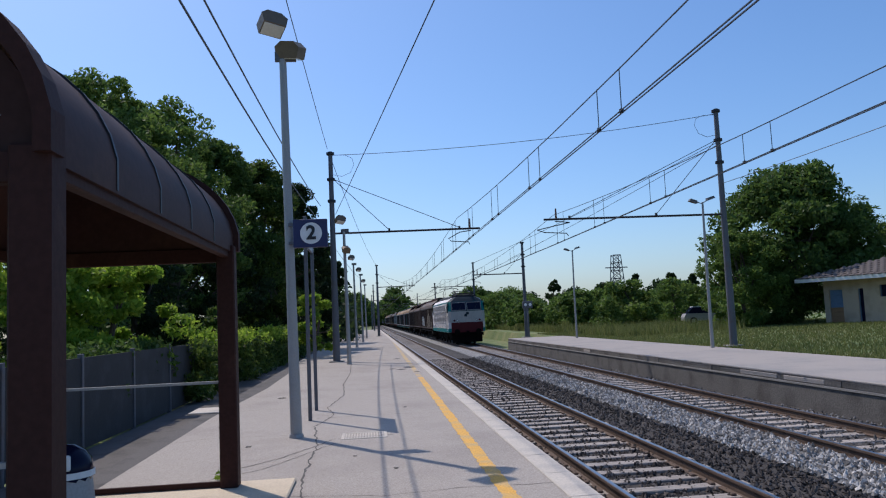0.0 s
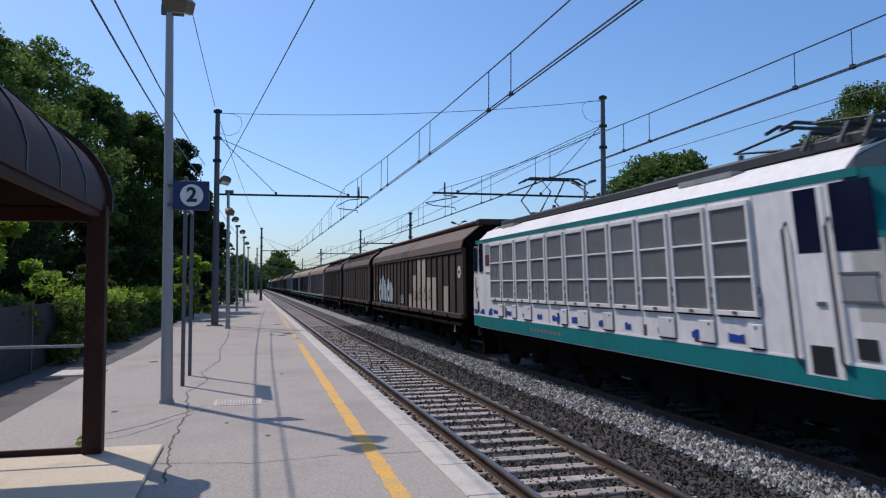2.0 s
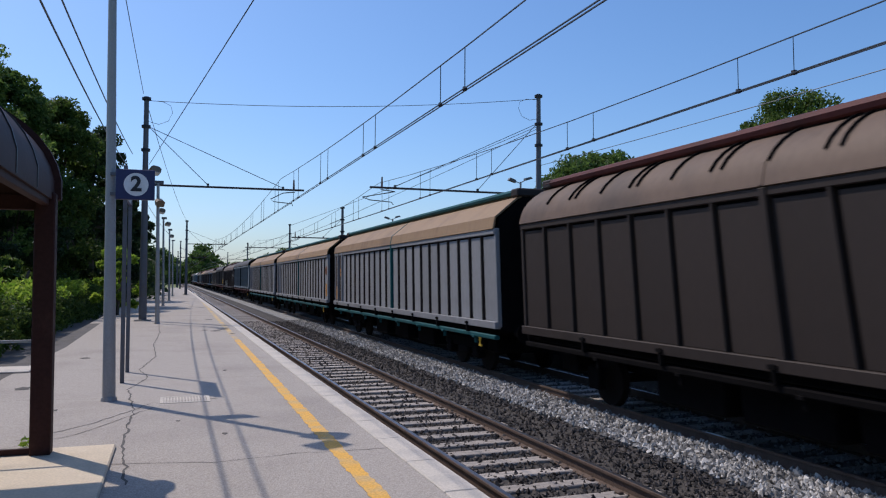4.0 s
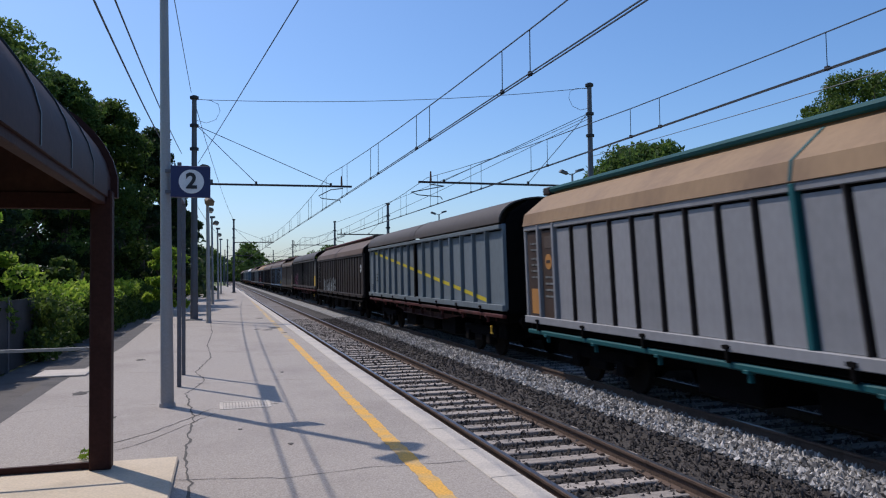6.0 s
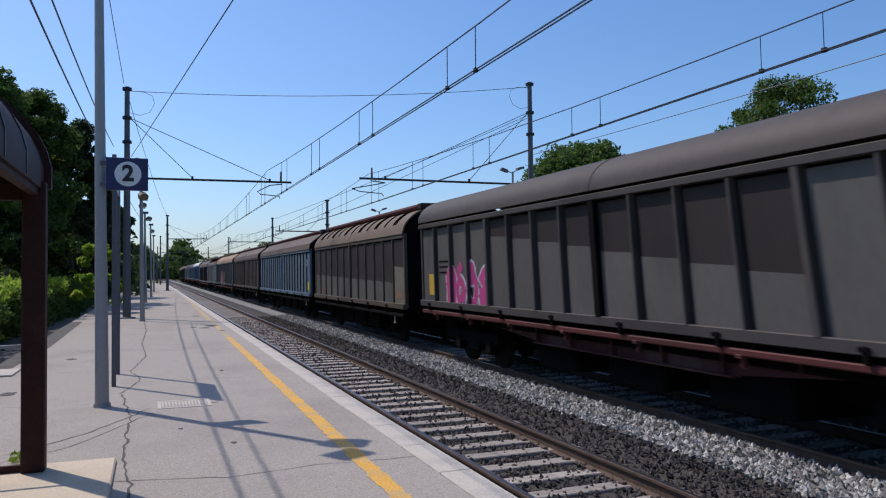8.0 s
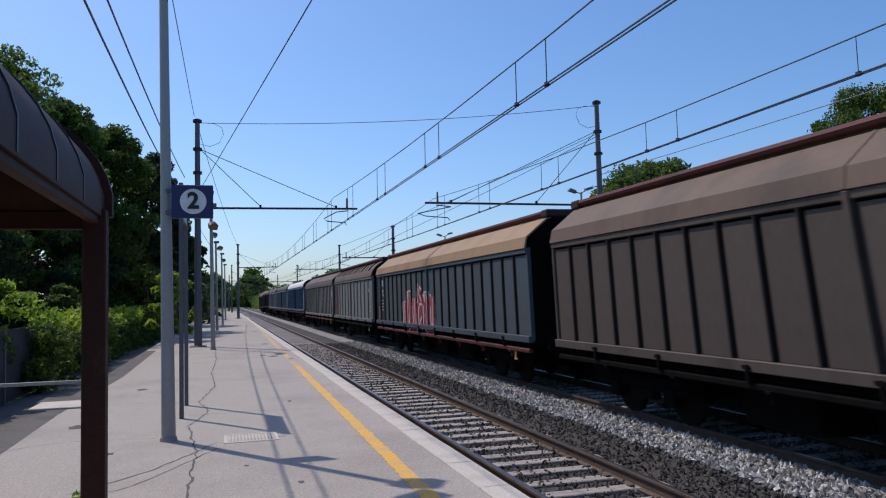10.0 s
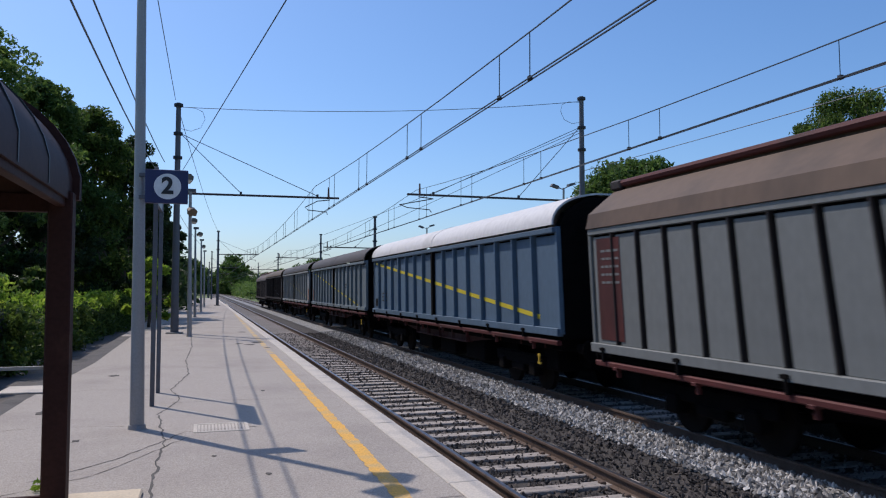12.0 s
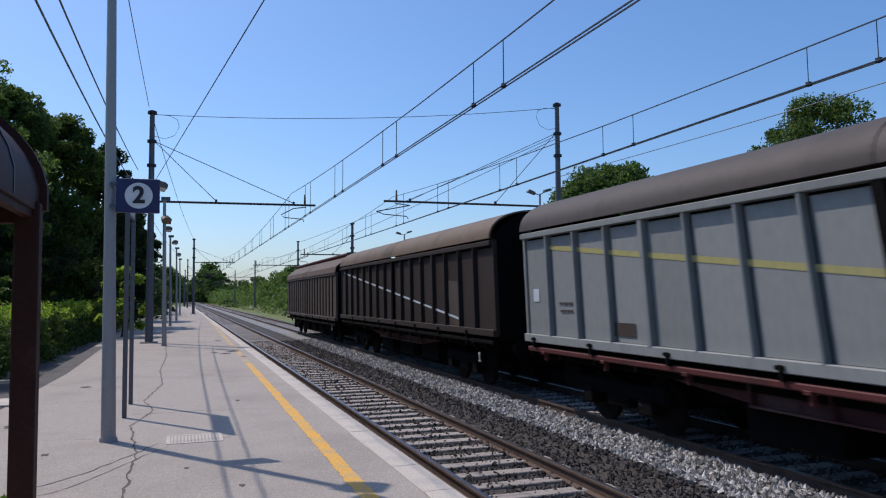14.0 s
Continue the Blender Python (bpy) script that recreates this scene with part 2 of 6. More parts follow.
def ground():
    """One sheet to the horizon: lower between the platforms, raised grass beyond them."""
    prof = [(-1500, 0.4), (-60, 0.4), (-20, 0.4), (-8, 0.38), (-6.3, 0.36), (-6.0, -0.35), (6.7, -0.35), (9.9, -0.3), (10.35, 0.54), (13, 0.56), (18, 0.66), (24, 0.76), (34, 0.8), (60, 0.8), (150, 0.8), (1500, 1.0)]
    ys = [-400, -40, 0, 30, 60, 110, 200, 500, 2500]
    bm = bmesh.new()
    grid = [[bm.verts.new((x, y, z)) for x, z in prof] for y in ys]
    for a, b in zip(grid, grid[1:]):
        for k in range(len(prof) - 1):
            bm.faces.new((a[k], a[k + 1], b[k + 1], b[k]))
    return structure("ground", bm, M["grass"], "rough green grass and earth beside the railway", "ground")


ground()

# ballast bed: a shallow crowned sheet, and loose stones on it
bed = [(-1.1, -0.34), (-0.75, -0.19), (2.3, -0.19), (2.75, -0.22), (3.1, -0.17), (6.53, -0.19), (6.53, -0.5), (-1.1, -0.5)]
structure("ballast_bed", prism(bed, -30, 900), M["ballast"], "dark grey crushed stone ballast under the tracks", "ballast")
strip = [(2.95, -0.20), (3.15, -0.145), (3.95, -0.145), (4.0, -0.18)]
structure("ballast_strip", sheet(strip[::-1], -30, 900, -0.05), M["ballast_light"], "band of pale fresh ballast beside the second track", "ballast")


def stones(name, xr, n, material, seed, label, z, big=1.0):
    g = np.random.default_rng(seed)
    y = 2.5 + 42 * g.random(n) ** 1.7
    x = g.uniform(*xr, n)
    s = big * g.uniform(0.018, 0.042, n)
    unit = np.array([(1, 0, 0), (-1, 0, 0), (0, 1, 0), (0, -1, 0), (0, 0, 1), (0, 0, -1)], float)
    tri = np.array([(0, 2, 4), (2, 1, 4), (1, 3, 4), (3, 0, 4), (2, 0, 5), (1, 2, 5), (3, 1, 5), (0, 3, 5)])
    a = g.uniform(0, 6.28, n)
    v = unit[None] * (s[:, None] * g.uniform(0.6, 1.25, (n, 3)))[:, None, :]
    v = v + g.normal(0, 0.25, (n, 6, 1)) * s[:, None, None] * 0.5
    ca, sa = np.cos(a)[:, None], np.sin(a)[:, None]
    vx, vy = v[..., 0] * ca - v[..., 1] * sa, v[..., 0] * sa + v[..., 1] * ca
    tilt = g.normal(0, 0.5, n)[:, None]
    vz = v[..., 2] + vx * tilt
    zz = z(x) + g.uniform(-0.012, 0.03, n)
    verts = np.stack([vx + x[:, None], vy + y[:, None], vz + zz[:, None]], -1).reshape(-1, 3)
    faces = (tri[None] + 6 * np.arange(n)[:, None, None]).reshape(-1, 3)
    ob = new(name, raw_mesh(name, verts.tolist(), faces.tolist(), material))
    return tagged(ob, label, "ballast", kind="stuff")


def stone_mat(name, lo, hi):
    m = bpy.data.materials.new(name)
    m.use_nodes = True
    n, l = m.node_tree.nodes, m.node_tree.links
    geo = n.new("ShaderNodeNewGeometry")
    ramp = n.new("ShaderNodeMix")
    ramp.data_type = "RGBA"
    ramp.inputs[6].default_value, ramp.inputs[7].default_value = (*lo, 1), (*hi, 1)
    pw = n.new("ShaderNodeMath")
    pw.operation = "POWER"
    pw.inputs[1].default_value = 1.7
    l.new(geo.outputs["Random Per Island"], pw.inputs[0]), l.new(pw.outputs[0], ramp.inputs[0])
    l.new(ramp.outputs[2], n["Principled BSDF"].inputs["Base Color"])
    n["Principled BSDF"].inputs["Roughness"].default_value = 0.9
    return m


M["stone_dark"] = stone_mat("ballast_stone", (0.022, 0.018, 0.016), (0.15, 0.125, 0.107))
M["stone_light"] = stone_mat("pale_ballast_stone", (0.13, 0.122, 0.112), (0.66, 0.625, 0.575))
M["stone_mid"] = stone_mat("grey_ballast_stone", (0.07, 0.066, 0.062), (0.36, 0.34, 0.32))
stones("loose_ballast", (-0.85, 3.06), 25500, M["stone_dark"], 3, "dark crushed ballast stones between the sleepers", lambda x: np.where(x < 2.3, -0.185, -0.2))
stones("pale_ballast", (2.93, 3.98), 14000, M["stone_light"], 4, "pale grey ballast stones along the second track", lambda x: np.where(x < 3.15, -0.165, -0.14), 1.25)
stones("ballast_beyond", (3.85, 6.45), 9000, M["stone_mid"], 5, "mixed grey ballast stones under the second track", lambda x: -0.175 + 0 * x)


def rail_bars():
    foot = [(-0.075, -0.172), (0.075, -0.172), (0.075, -0.16), (0.012, -0.145), (0.010, -0.045), (0.036, -0.035), (0.036, -0.004), (0.030, 0), (-0.030, 0), (-0.036, -0.004), (-0.036, -0.035), (-0.010, -0.045), (-0.012, -0.145), (-0.075, -0.16)]
    return foot


def track(x, label):
    tr = thing("railway_track", x, 0, 0, label, "railway track", "tracks", "structure")
    for sx in (-0.7525, 0.7525):
        rail = part("rail", prism([(sx + a, b) for a, b in rail_bars()], -30, 900), M["rail"], tr, "rusty steel rail with a worn head")
        part("rail_head", box(sx - 0.026, sx + 0.026, -30, 900, 0.0, 0.003), M["rail_top"], rail, "polished running surface")
    bm = box(-1.15, 1.15, -0.12, 0.12, -0.30, -0.155, 0.012)
    me = mesh_of(bm, "sleeper", M["sleeper"])
    clip = bmesh.new()
    for sx in (-0.7525, 0.7525):
        for dx in (-0.095, 0.095):
            add_box(clip, sx + dx - 0.035, sx + dx + 0.035, -0.05, 0.05, -0.158, -0.125, 0.01)
    clip_me = mesh_of(clip, "rail_clip", M["rail"])
    g = np.random.default_rng(int(x * 10))
    for k in range(120):
        s = piece("sleeper", me, tr, pose(g.normal(0, 0.012), 0.3 + 0.6 * k, g.normal(0, 0.004), 0, 0, g.normal(0, 0.5)))
        if k < 60:
            piece("rail_clip", clip_me, s)
    bm = bmesh.new()
    for k in list(range(120, 500)) + list(range(-30, 0)):
        add_box(bm, -1.15, 1.15, 0.18 + 0.6 * k, 0.42 + 0.6 * k, -0.30, -0.158)
    far = part("sleepers", bm, M["sleeper"], tr)
    tagged(far, "row of weathered sleepers", kind="stuff")
    return tr


track(T1, "straight railway track on weathered sleepers beside the platform")
track(T2, "second railway track on weathered sleepers")

# platform 1
plat = structure("platform_1", box(-6.05, -1.348, -18, 150, -0.4, PZ), M["asphalt"], "light grey asphalt station platform", "platform")
me = mesh_of(box(-0.134, 0.134, -0.497, 0.497, -0.25, 0.008, 0.008), "coping_stone", M["coping"])
for k in range(110):
    piece("coping_stone", me, plat, pose(-1.209, -10 + k, PZ + random.uniform(-0.003, 0.003)))
part("coping_far", box(-1.343, -1.075, 99.5, 150, 0.35, PZ + 0.006), M["coping"], plat)
part("platform_wall", box(-1.3, -1.14, -18, 150, -0.45, PZ - 0.16), M["concrete_dark"], plat, "stained concrete platform front")


def ragged(x0, x1, y0, y1, step, jitter, seed):
    """A long strip outline with uneven edges."""
    g = random.Random(seed)
    ys = [y0 + i * step for i in range(int((y1 - y0) / step) + 1)]
    left = [(x0(y) + g.uniform(-jitter, jitter), y) for y in ys]
    right = [(x1(y) + g.uniform(-jitter, jitter), y) for y in ys]
    return right, left


def strip_mesh(x0, x1, y0, y1, step, jitter, z, seed):
    right, left = ragged(x0, x1, y0, y1, step, jitter, seed)
    bm = bmesh.new()
    a = [bm.verts.new((x, y, z)) for x, y in left]
    b = [bm.verts.new((x, y, z)) for x, y in right]
    for k in range(len(a) - 1):
        bm.faces.new((a[k], b[k], b[k + 1], a[k + 1]))
    return bm


part("safety_line", strip_mesh(lambda y: -1.885 + 0.010 * (y - 7), lambda y: -1.74 + 0.010 * (y - 7), -10, 21.0, 0.07, 0.012, PZ + 0.004, 1), M["yellow"], plat, "worn yellow safety line")
part("safety_line", strip_mesh(lambda y: -1.885 + 0.010 * (y - 7), lambda y: -1.74 + 0.010 * (y - 7), 20.97, 90, 0.1, 0.02, PZ + 0.0035, 2), M["yellow_faded"], plat, "yellow safety line worn almost to the asphalt")


def crack(pts, width, seed, z=PZ + 0.003):
    """A jagged filled crack along (x, y) points."""
    g = random.Random(seed)
    out = []
    for (ax, ay), (bx, by) in zip(pts, pts[1:]):
        n = max(2, int(math.hypot(bx - ax, by - ay) / 0.12))
        out += [(ax + (bx - ax) * i / n + g.gauss(0, 0.011), ay + (by - ay) * i / n + g.gauss(0, 0.011)) for i in range(n)]
    out.append(pts[-1])
    bm = bmesh.new()
    prev = None
    for i, (x, y) in enumerate(out):
        nx, ny = out[min(i + 1, len(out) - 1)]
        px, py = out[max(i - 1, 0)]
        d = Vector((nx - px, ny - py)).normalized()
        w = width * g.uniform(0.4, 1.2) / 2
        a, b = bm.verts.new((x - d.y * w, y + d.x * w, z)), bm.verts.new((x + d.y * w, y - d.x * w, z))
        if prev:
            bm.faces.new((prev[0], prev[1], b, a))
        prev = (a, b)
    part("crack", bm, M["crack"], plat, "dark crack in the asphalt")


crack([(-3.72, 29), (-3.62, 24), (-3.70, 20), (-3.58, 17), (-3.80, 14.5), (-3.62, 13.4), (-3.86, 12.0), (-3.70, 10.2), (-3.72, 8.2), (-3.60, 6.5)], 0.024, 4)
crack([(-4.7, 8.6), (-4.1, 9.3), (-3.5, 10.6), (-2.7, 10.75)], 0.018, 5)
crack([(-4.9, 8.1), (-4.2, 8.7), (-3.45, 10.3)], 0.013, 6)
crack([(-3.9, 7.3), (-2.9, 7.05), (-2.2, 7.15), (-1.3, 7.1)], 0.011, 7)
crack([(-3.9, 13.0), (-3.0, 13.1), (-1.4, 12.8)], 0.012, 8)
crack([(-6.0, 14.5), (-5.0, 14.9), (-4.0, 14.6)], 0.015, 9)
crack([(-6.0, 11.0), (-5.2, 11.4), (-4.2, 11.2)], 0.012, 10)
part("asphalt_edge", flat([(-6.05, 4.0), (-5.75, 6.0), (-5.8, 14.0), (-5.6, 20.0), (-5.7, 30.0), (-6.05, 30.0)], PZ - 0.001, 0.003), M["patch"], plat, "crumbled platform edge, tree shade in its dark colour")



def blot(x, y, r, seed):
    """A ragged dark stain on the asphalt."""
    g = random.Random(seed)
    ring = [(x + r * g.uniform(0.5, 1.1) * math.cos(a * 0.449), y + 1.7 * r * g.uniform(0.5, 1.1) * math.sin(a * 0.449)) for a in range(14)]
    part("stain", flat(ring, PZ, 0.0045), M["stain"], plat, "dark oily stain")


for k, (x, y, r) in enumerate([(-2.02, 24.6, 0.16), (-1.75, 25.4, 0.2), (-2.3, 25.1, 0.11), (-1.62, 23.2, 0.09), (-1.9, 31.5, 0.2), (-5.3, 12.6, 0.13), (-4.9, 17.0, 0.1), (-2.75, 8.3, 0.03), (-3.2, 9.2, 0.025), (-2.4, 14.0, 0.04), (-4.6, 10.4, 0.05)]):
    blot(x, y, r, 400 + k)

# drain grating set into the platform
grate = thing("drain_grating", -3.1, 10.8, PZ, "small pale metal drain grating in the asphalt", "drain cover")
part("grating_frame", add_box(add_box(add_box(box(-0.31, 0.31, -0.28, -0.24, -0.02, 0.006), -0.31, 0.31, 0.24, 0.28, -0.02, 0.006), -0.31, -0.27, -0.24, 0.24, -0.02, 0.006), 0.27, 0.31, -0.24, 0.24, -0.02, 0.006), M["coping"], grate)
bar = mesh_of(box(-0.011, 0.011, -0.24, 0.24, -0.02, 0.005), "grating_bar", M["coping"])
for k in range(14):
    piece("grating_bar", bar, grate, pose(-0.25 + k * 0.0385, 0, 0))

# platform 2
p2 = structure("platform_2", box(6.62, 10.45, -25, 53, -0.4, QZ - 0.05), M["concrete"], "low concrete platform across the tracks", "platform")
part("platform_surface", box(6.545, 10.5, -25, 53, QZ - 0.05, QZ, 0.015), M["concrete_top"], p2, "pale worn concrete platform surface")
part("platform_ledge", box(6.50, 6.615, -25, 53, 0.345, 0.385), M["concrete"], p2)
part("lower_wall", box(6.53, 6.615, -25, 53, -0.4, 0.345), M["concrete_dark"], p2, "dark stained lower wall")
me = mesh_of(box(-0.03, 0.055, -0.985, 0.985, 0.387, QZ - 0.052, 0.008), "edge_block", M["concrete_dark"])
for k in range(38):
    piece("edge_block", me, p2, pose(6.585 + random.uniform(-0.008, 0.008), -22 + k * 2.0, 0))
for y0, y1 in ((17.5, 19.3), (15.6, 17.2), (33, 34)):
    part("repair_patch", box(6.54, 6.60, y0, y1, 0.40, QZ - 0.07, 0.01), M["concrete_top"], p2, "pale mortar repair on the platform wall")

# low ground behind the platform and a grey screen fence
# the path's dark colour includes the shadow of the trees
path = structure("path", box(-7.35, -6.06, -10, 60, 0.2, 0.42), M["patch"], "earth strip behind the platform, tree shade in its dark colour", "path")

# ---- shelter ----
def shelter():
    s = thing("platform_shelter", -4.36, 0, PZ, "dark brown metal waiting shelter with a curved ribbed roof", "shelter")
    y0, y1 = 3.38, 7.73
    arc = [(0.02, 2.30)]
    for k in range(10):
        a = radians(8 + k * 9.2)
        arc.append((-0.95 + 0.98 * math.cos(a), 2.36 + 0.80 * math.sin(a)))
    full = arc + [(-2 * 0.95 - x, z) for x, z in arc[::-1]]
    part("roof", sheet(full, y0 - 0.05, y1 + 0.15, 0.035), M["plexi"], s, "curved brown roof sheet", smooth=True)
    for y, w in ((y0 - 0.06, 0.075), (y1 + 0.13, 0.05)):
        rim = [(x * 1.0 + (0.012 if x > -0.95 else -0.012), z + 0.012) for x, z in full]
        part("roof_arch", sheet(rim, y - w, y + w, 0.075), M["shelter"], s, "thick brown arch")
    for k in range(1, 5):
        y = y0 + (y1 - y0) * k / 5
        part("roof_rib", sheet([(x + (0.01 if x > -0.95 else -0.01), z + 0.016) for x, z in full], y - 0.014, y + 0.014, 0.03), M["black"], s, "dark roof rib")
    for x in (0.0, -1.9):
        for y, w in ((y0, 0.088), (y1, 0.085)):
            part("post", box(x - w, x + w, y - w, y + w, 0.03, 2.36, 0.012), M["shelter"], s, "square brown post")
        part("eave_beam", box(x - 0.035, x + 0.035, y0, y1, 2.24, 2.34, 0.008), M["shelter"], s)
    for y in (y0, y1):
        part("end_transom", box(-1.84, -0.06, y - 0.035, y + 0.035, 2.2, 2.34, 0.008), M["shelter"], s)
        part("hand_rail", box(-1.84, -0.06, y - 0.016, y + 0.016, 1.02, 1.045), M["galv"], s, "pale metal rail")
        part("lower_rail", box(-1.84, -0.06, y - 0.02, y + 0.02, 0.04, 0.09), M["shelter"], s)
    rail = [(-0.93 + 0.86 * math.cos(radians(20 + j * 12)), 2.2 + 0.75 * math.sin(radians(20 + j * 12))) for j in range(8)]
    part("end_frame", sheet(rail, y0 - 0.13, y0 - 0.11, 0.025), M["galv"], s, "pale trim on the end panel")
    for y in (y0 + 0.06, y1):
        part("gable_panel", prism([(x * 0.985 - 0.014, z - 0.03) for x, z in full], y - 0.008, y + 0.008), M["plexi"], s, "brown translucent gable panel")
    part("gable_frame", box(-1.9, 0.0, y0 - 0.02, y0 + 0.02, 2.24, 2.32), M["shelter"], s)
    return s


shelter()
slab = thing("shelter_slab", 0, 0, PZ, "pale tan concrete slab under the shelter", "slab")
part("slab_top", box(-6.0, -3.76, 1.0, 7.97, 0.0, 0.035, 0.012), M["slab"], slab)
bin_ = thing("litter_bin", -5.0, 5.35, PZ + 0.035, "pale grey litter bin with a dark shiny domed lid", "bin")
part("bin_body", tube([(0, 0, 0), (0, 0, 0.3), (0, 0, 0.62)], 0.24, 0.17, 14), M["galv"], bin_, "pale tapered body", smooth=True)
part("bin_rim", tube([(0, 0, 0.60), (0, 0, 0.64)], 0.19, 0.19, 14), M["white"], bin_)
lid = bmesh.new()
bmesh.ops.create_uvsphere(lid, u_segments=16, v_segments=8, radius=0.185)
bmesh.ops.scale(lid, vec=(1, 1, 0.95), verts=lid.verts)
bmesh.ops.translate(lid, vec=(0, 0, 0.64), verts=lid.verts)
part("bin_lid", lid, M["glass"], bin_, "dark shiny domed lid", smooth=True)
part("bin_flap", box(-0.11, 0.11, -0.192, -0.17, 0.66, 0.76, 0.01), M["white"], bin_)


# ---- lamps, signs, masts ----
def lamp_post(x, y, z, h, label, heads=2, r=0.082, second=0.0, material="galv"):
    p = thing("lamp_post", x, y, z, label, "lamp post", "platform lamp posts")
    part("pole", tube([(0, 0, 0), (-0.02, 0, h * 0.4), (-0.05, 0, h * 0.97)], r, r * 0.62, 12), M[material], p, smooth=True)
    part("base_collar", tube([(0, 0, 0), (0, 0, 0.05)], r * 1.25, r * 1.15, 12), M[material], p)
    part("cross_bar", box(-0.16, 0.14, -0.03, 0.03, h * 0.965, h * 0.99), M["mast"], p)
    spots = [(-0.16, -0.24, h + 0.26, -25, 24), (0.06, 0.03, h - 0.04, 12, -20)][:heads]
    for hx, hy, hz, tx, rz in spots:
        hd = part("floodlight", add_prism(bmesh.new(), [(-0.16, -0.10), (0.16, -0.10), (0.19, 0.06), (0.10, 0.14), (-0.10, 0.14), (-0.19, 0.06)], -0.13, 0.13), M["lampbox"], p, "tan floodlight housing")
        hd.matrix_basis = pose(hx, hy, hz, tx, 8, rz)
        part("lens", box(-0.145, 0.145, -0.11, 0.11, -0.112, -0.098), M["lens"], hd)
    if second:
        hd = part("floodlight", add_prism(bmesh.new(), [(-0.12, -0.12), (0.12, -0.12), (0.15, 0.05), (0.08, 0.12), (-0.08, 0.12), (-0.15, 0.05)], -0.14, 0.14), M["lampbox"], p)
        hd.matrix_basis = pose(0.02, -0.1, second, 20, 0, 15)
    return p


lamp_post(-4.04, 10.99, PZ, 5.55, "tall pale grey lamp post with two tan floodlights")
lamp_post(-3.78, 29.17, PZ, 5.15, "grey lamp post with floodlights at two heights", 1, second=4.3)
lamp_post(-3.81, 48.2, PZ, 5.3, "distant grey platform lamp post", 1)
lamp_post(-3.52, 59.4, PZ, 5.3, "distant grey platform lamp post", 1)
lamp_post(-3.3, 76.0, PZ, 5.3, "distant grey platform lamp post", 1)


def twin_lamp(x, y, z, h):
    p = thing("lamp_post", x, y, z, "slim grey lamp post with two outward lamp heads", "lamp post", "lamps on the far platform")
    part("pole", tube([(0, 0, 0), (0, 0, h * 0.5), (0.03, 0, h)], 0.07, 0.04, 10), M["galv"], p, smooth=True)
    part("arm", tube([(-0.3, 0, h + 0.05), (0, 0, h - 0.06), (0.3, 0, h + 0.12)], 0.02), M["mast"], p)
    for sx, dz in ((-1, 0.03), (1, 0.12)):
        hd = part("lamp_head", add_prism(bmesh.new(), [(-0.17, -0.03), (0.17, -0.03), (0.13, 0.07), (-0.13, 0.08)], -0.10, 0.10), M["mast"], p)
        hd.matrix_basis = pose(sx * 0.36, 0, h + dz, 0, -sx * 18, 0)
    return p


twin_lamp(10.1, 28.6, QZ, 5.65)
twin_lamp(9.86, 47.2, QZ, 5.5)


def platform_sign():
    s = thing("platform_number_sign", -3.735, 10.9, 3.45, "dark blue platform sign with a white disc numbered 2", "sign")
    part("panel", box(-0.265, 0.215, -0.03, 0.03, -0.2, 0.2, 0.008), M["blue"], s)
    disc = bmesh.new()
    bmesh.ops.create_circle(disc, cap_ends=True, radius=0.152, segments=40)
    bmesh.ops.rotate(disc, verts=disc.verts, matrix=Matrix.Rotation(radians(90), 3, "X"))
    bmesh.ops.translate(disc, verts=disc.verts, vec=(-0.015, -0.0335, 0))
    part("disc", disc, M["white"], s, "white disc")
    fc = bpy.data.curves.new("numeral", "FONT")
    fc.body, fc.size, fc.align_x, fc.align_y, fc.extrude, fc.offset = "2", 0.27, "CENTER", "CENTER", 0.002, 0.009
    tmp = new("numeral_curve", fc)
    bpy.context.view_layer.update()
    me = bpy.data.meshes.new_from_object(tmp.evaluated_get(bpy.context.evaluated_depsgraph_get()))
    bpy.data.objects.remove(tmp)
    me.materials.clear()
    me.materials.append(M["black"])
    nb = new("numeral", me)
    nb.parent = s
    nb.matrix_basis = pose(-0.015, -0.0385, 0, 90, 0, 0)
    for dz in (-0.13, 0.13):
        part("bracket", box(-0.33, -0.26, -0.02, 0.02, dz - 0.02, dz + 0.02), M["mast"], s)
    return s


platform_sign()

board = thing("information_board", -3.985, 13.5, PZ, "dark board high between two slim grey posts", "sign")
for y in (-0.72, 0.72):
    part("post", box(-0.03, 0.03, y - 0.03, y + 0.03, 0, 3.34, 0.006), M["mast"], board, "slim grey square post")
part("panel", box(-0.02, 0.02, -0.69, 0.69, 2.84, 3.33, 0.006), M["blue"], board)


def curve_pts(a, b, sag, n=14):
    a, b = Vector(a), Vector(b)
    return [a.lerp(b, i / n) - Vector((0, 0, 4 * sag * (i / n) * (1 - i / n))) for i in range(n + 1)]


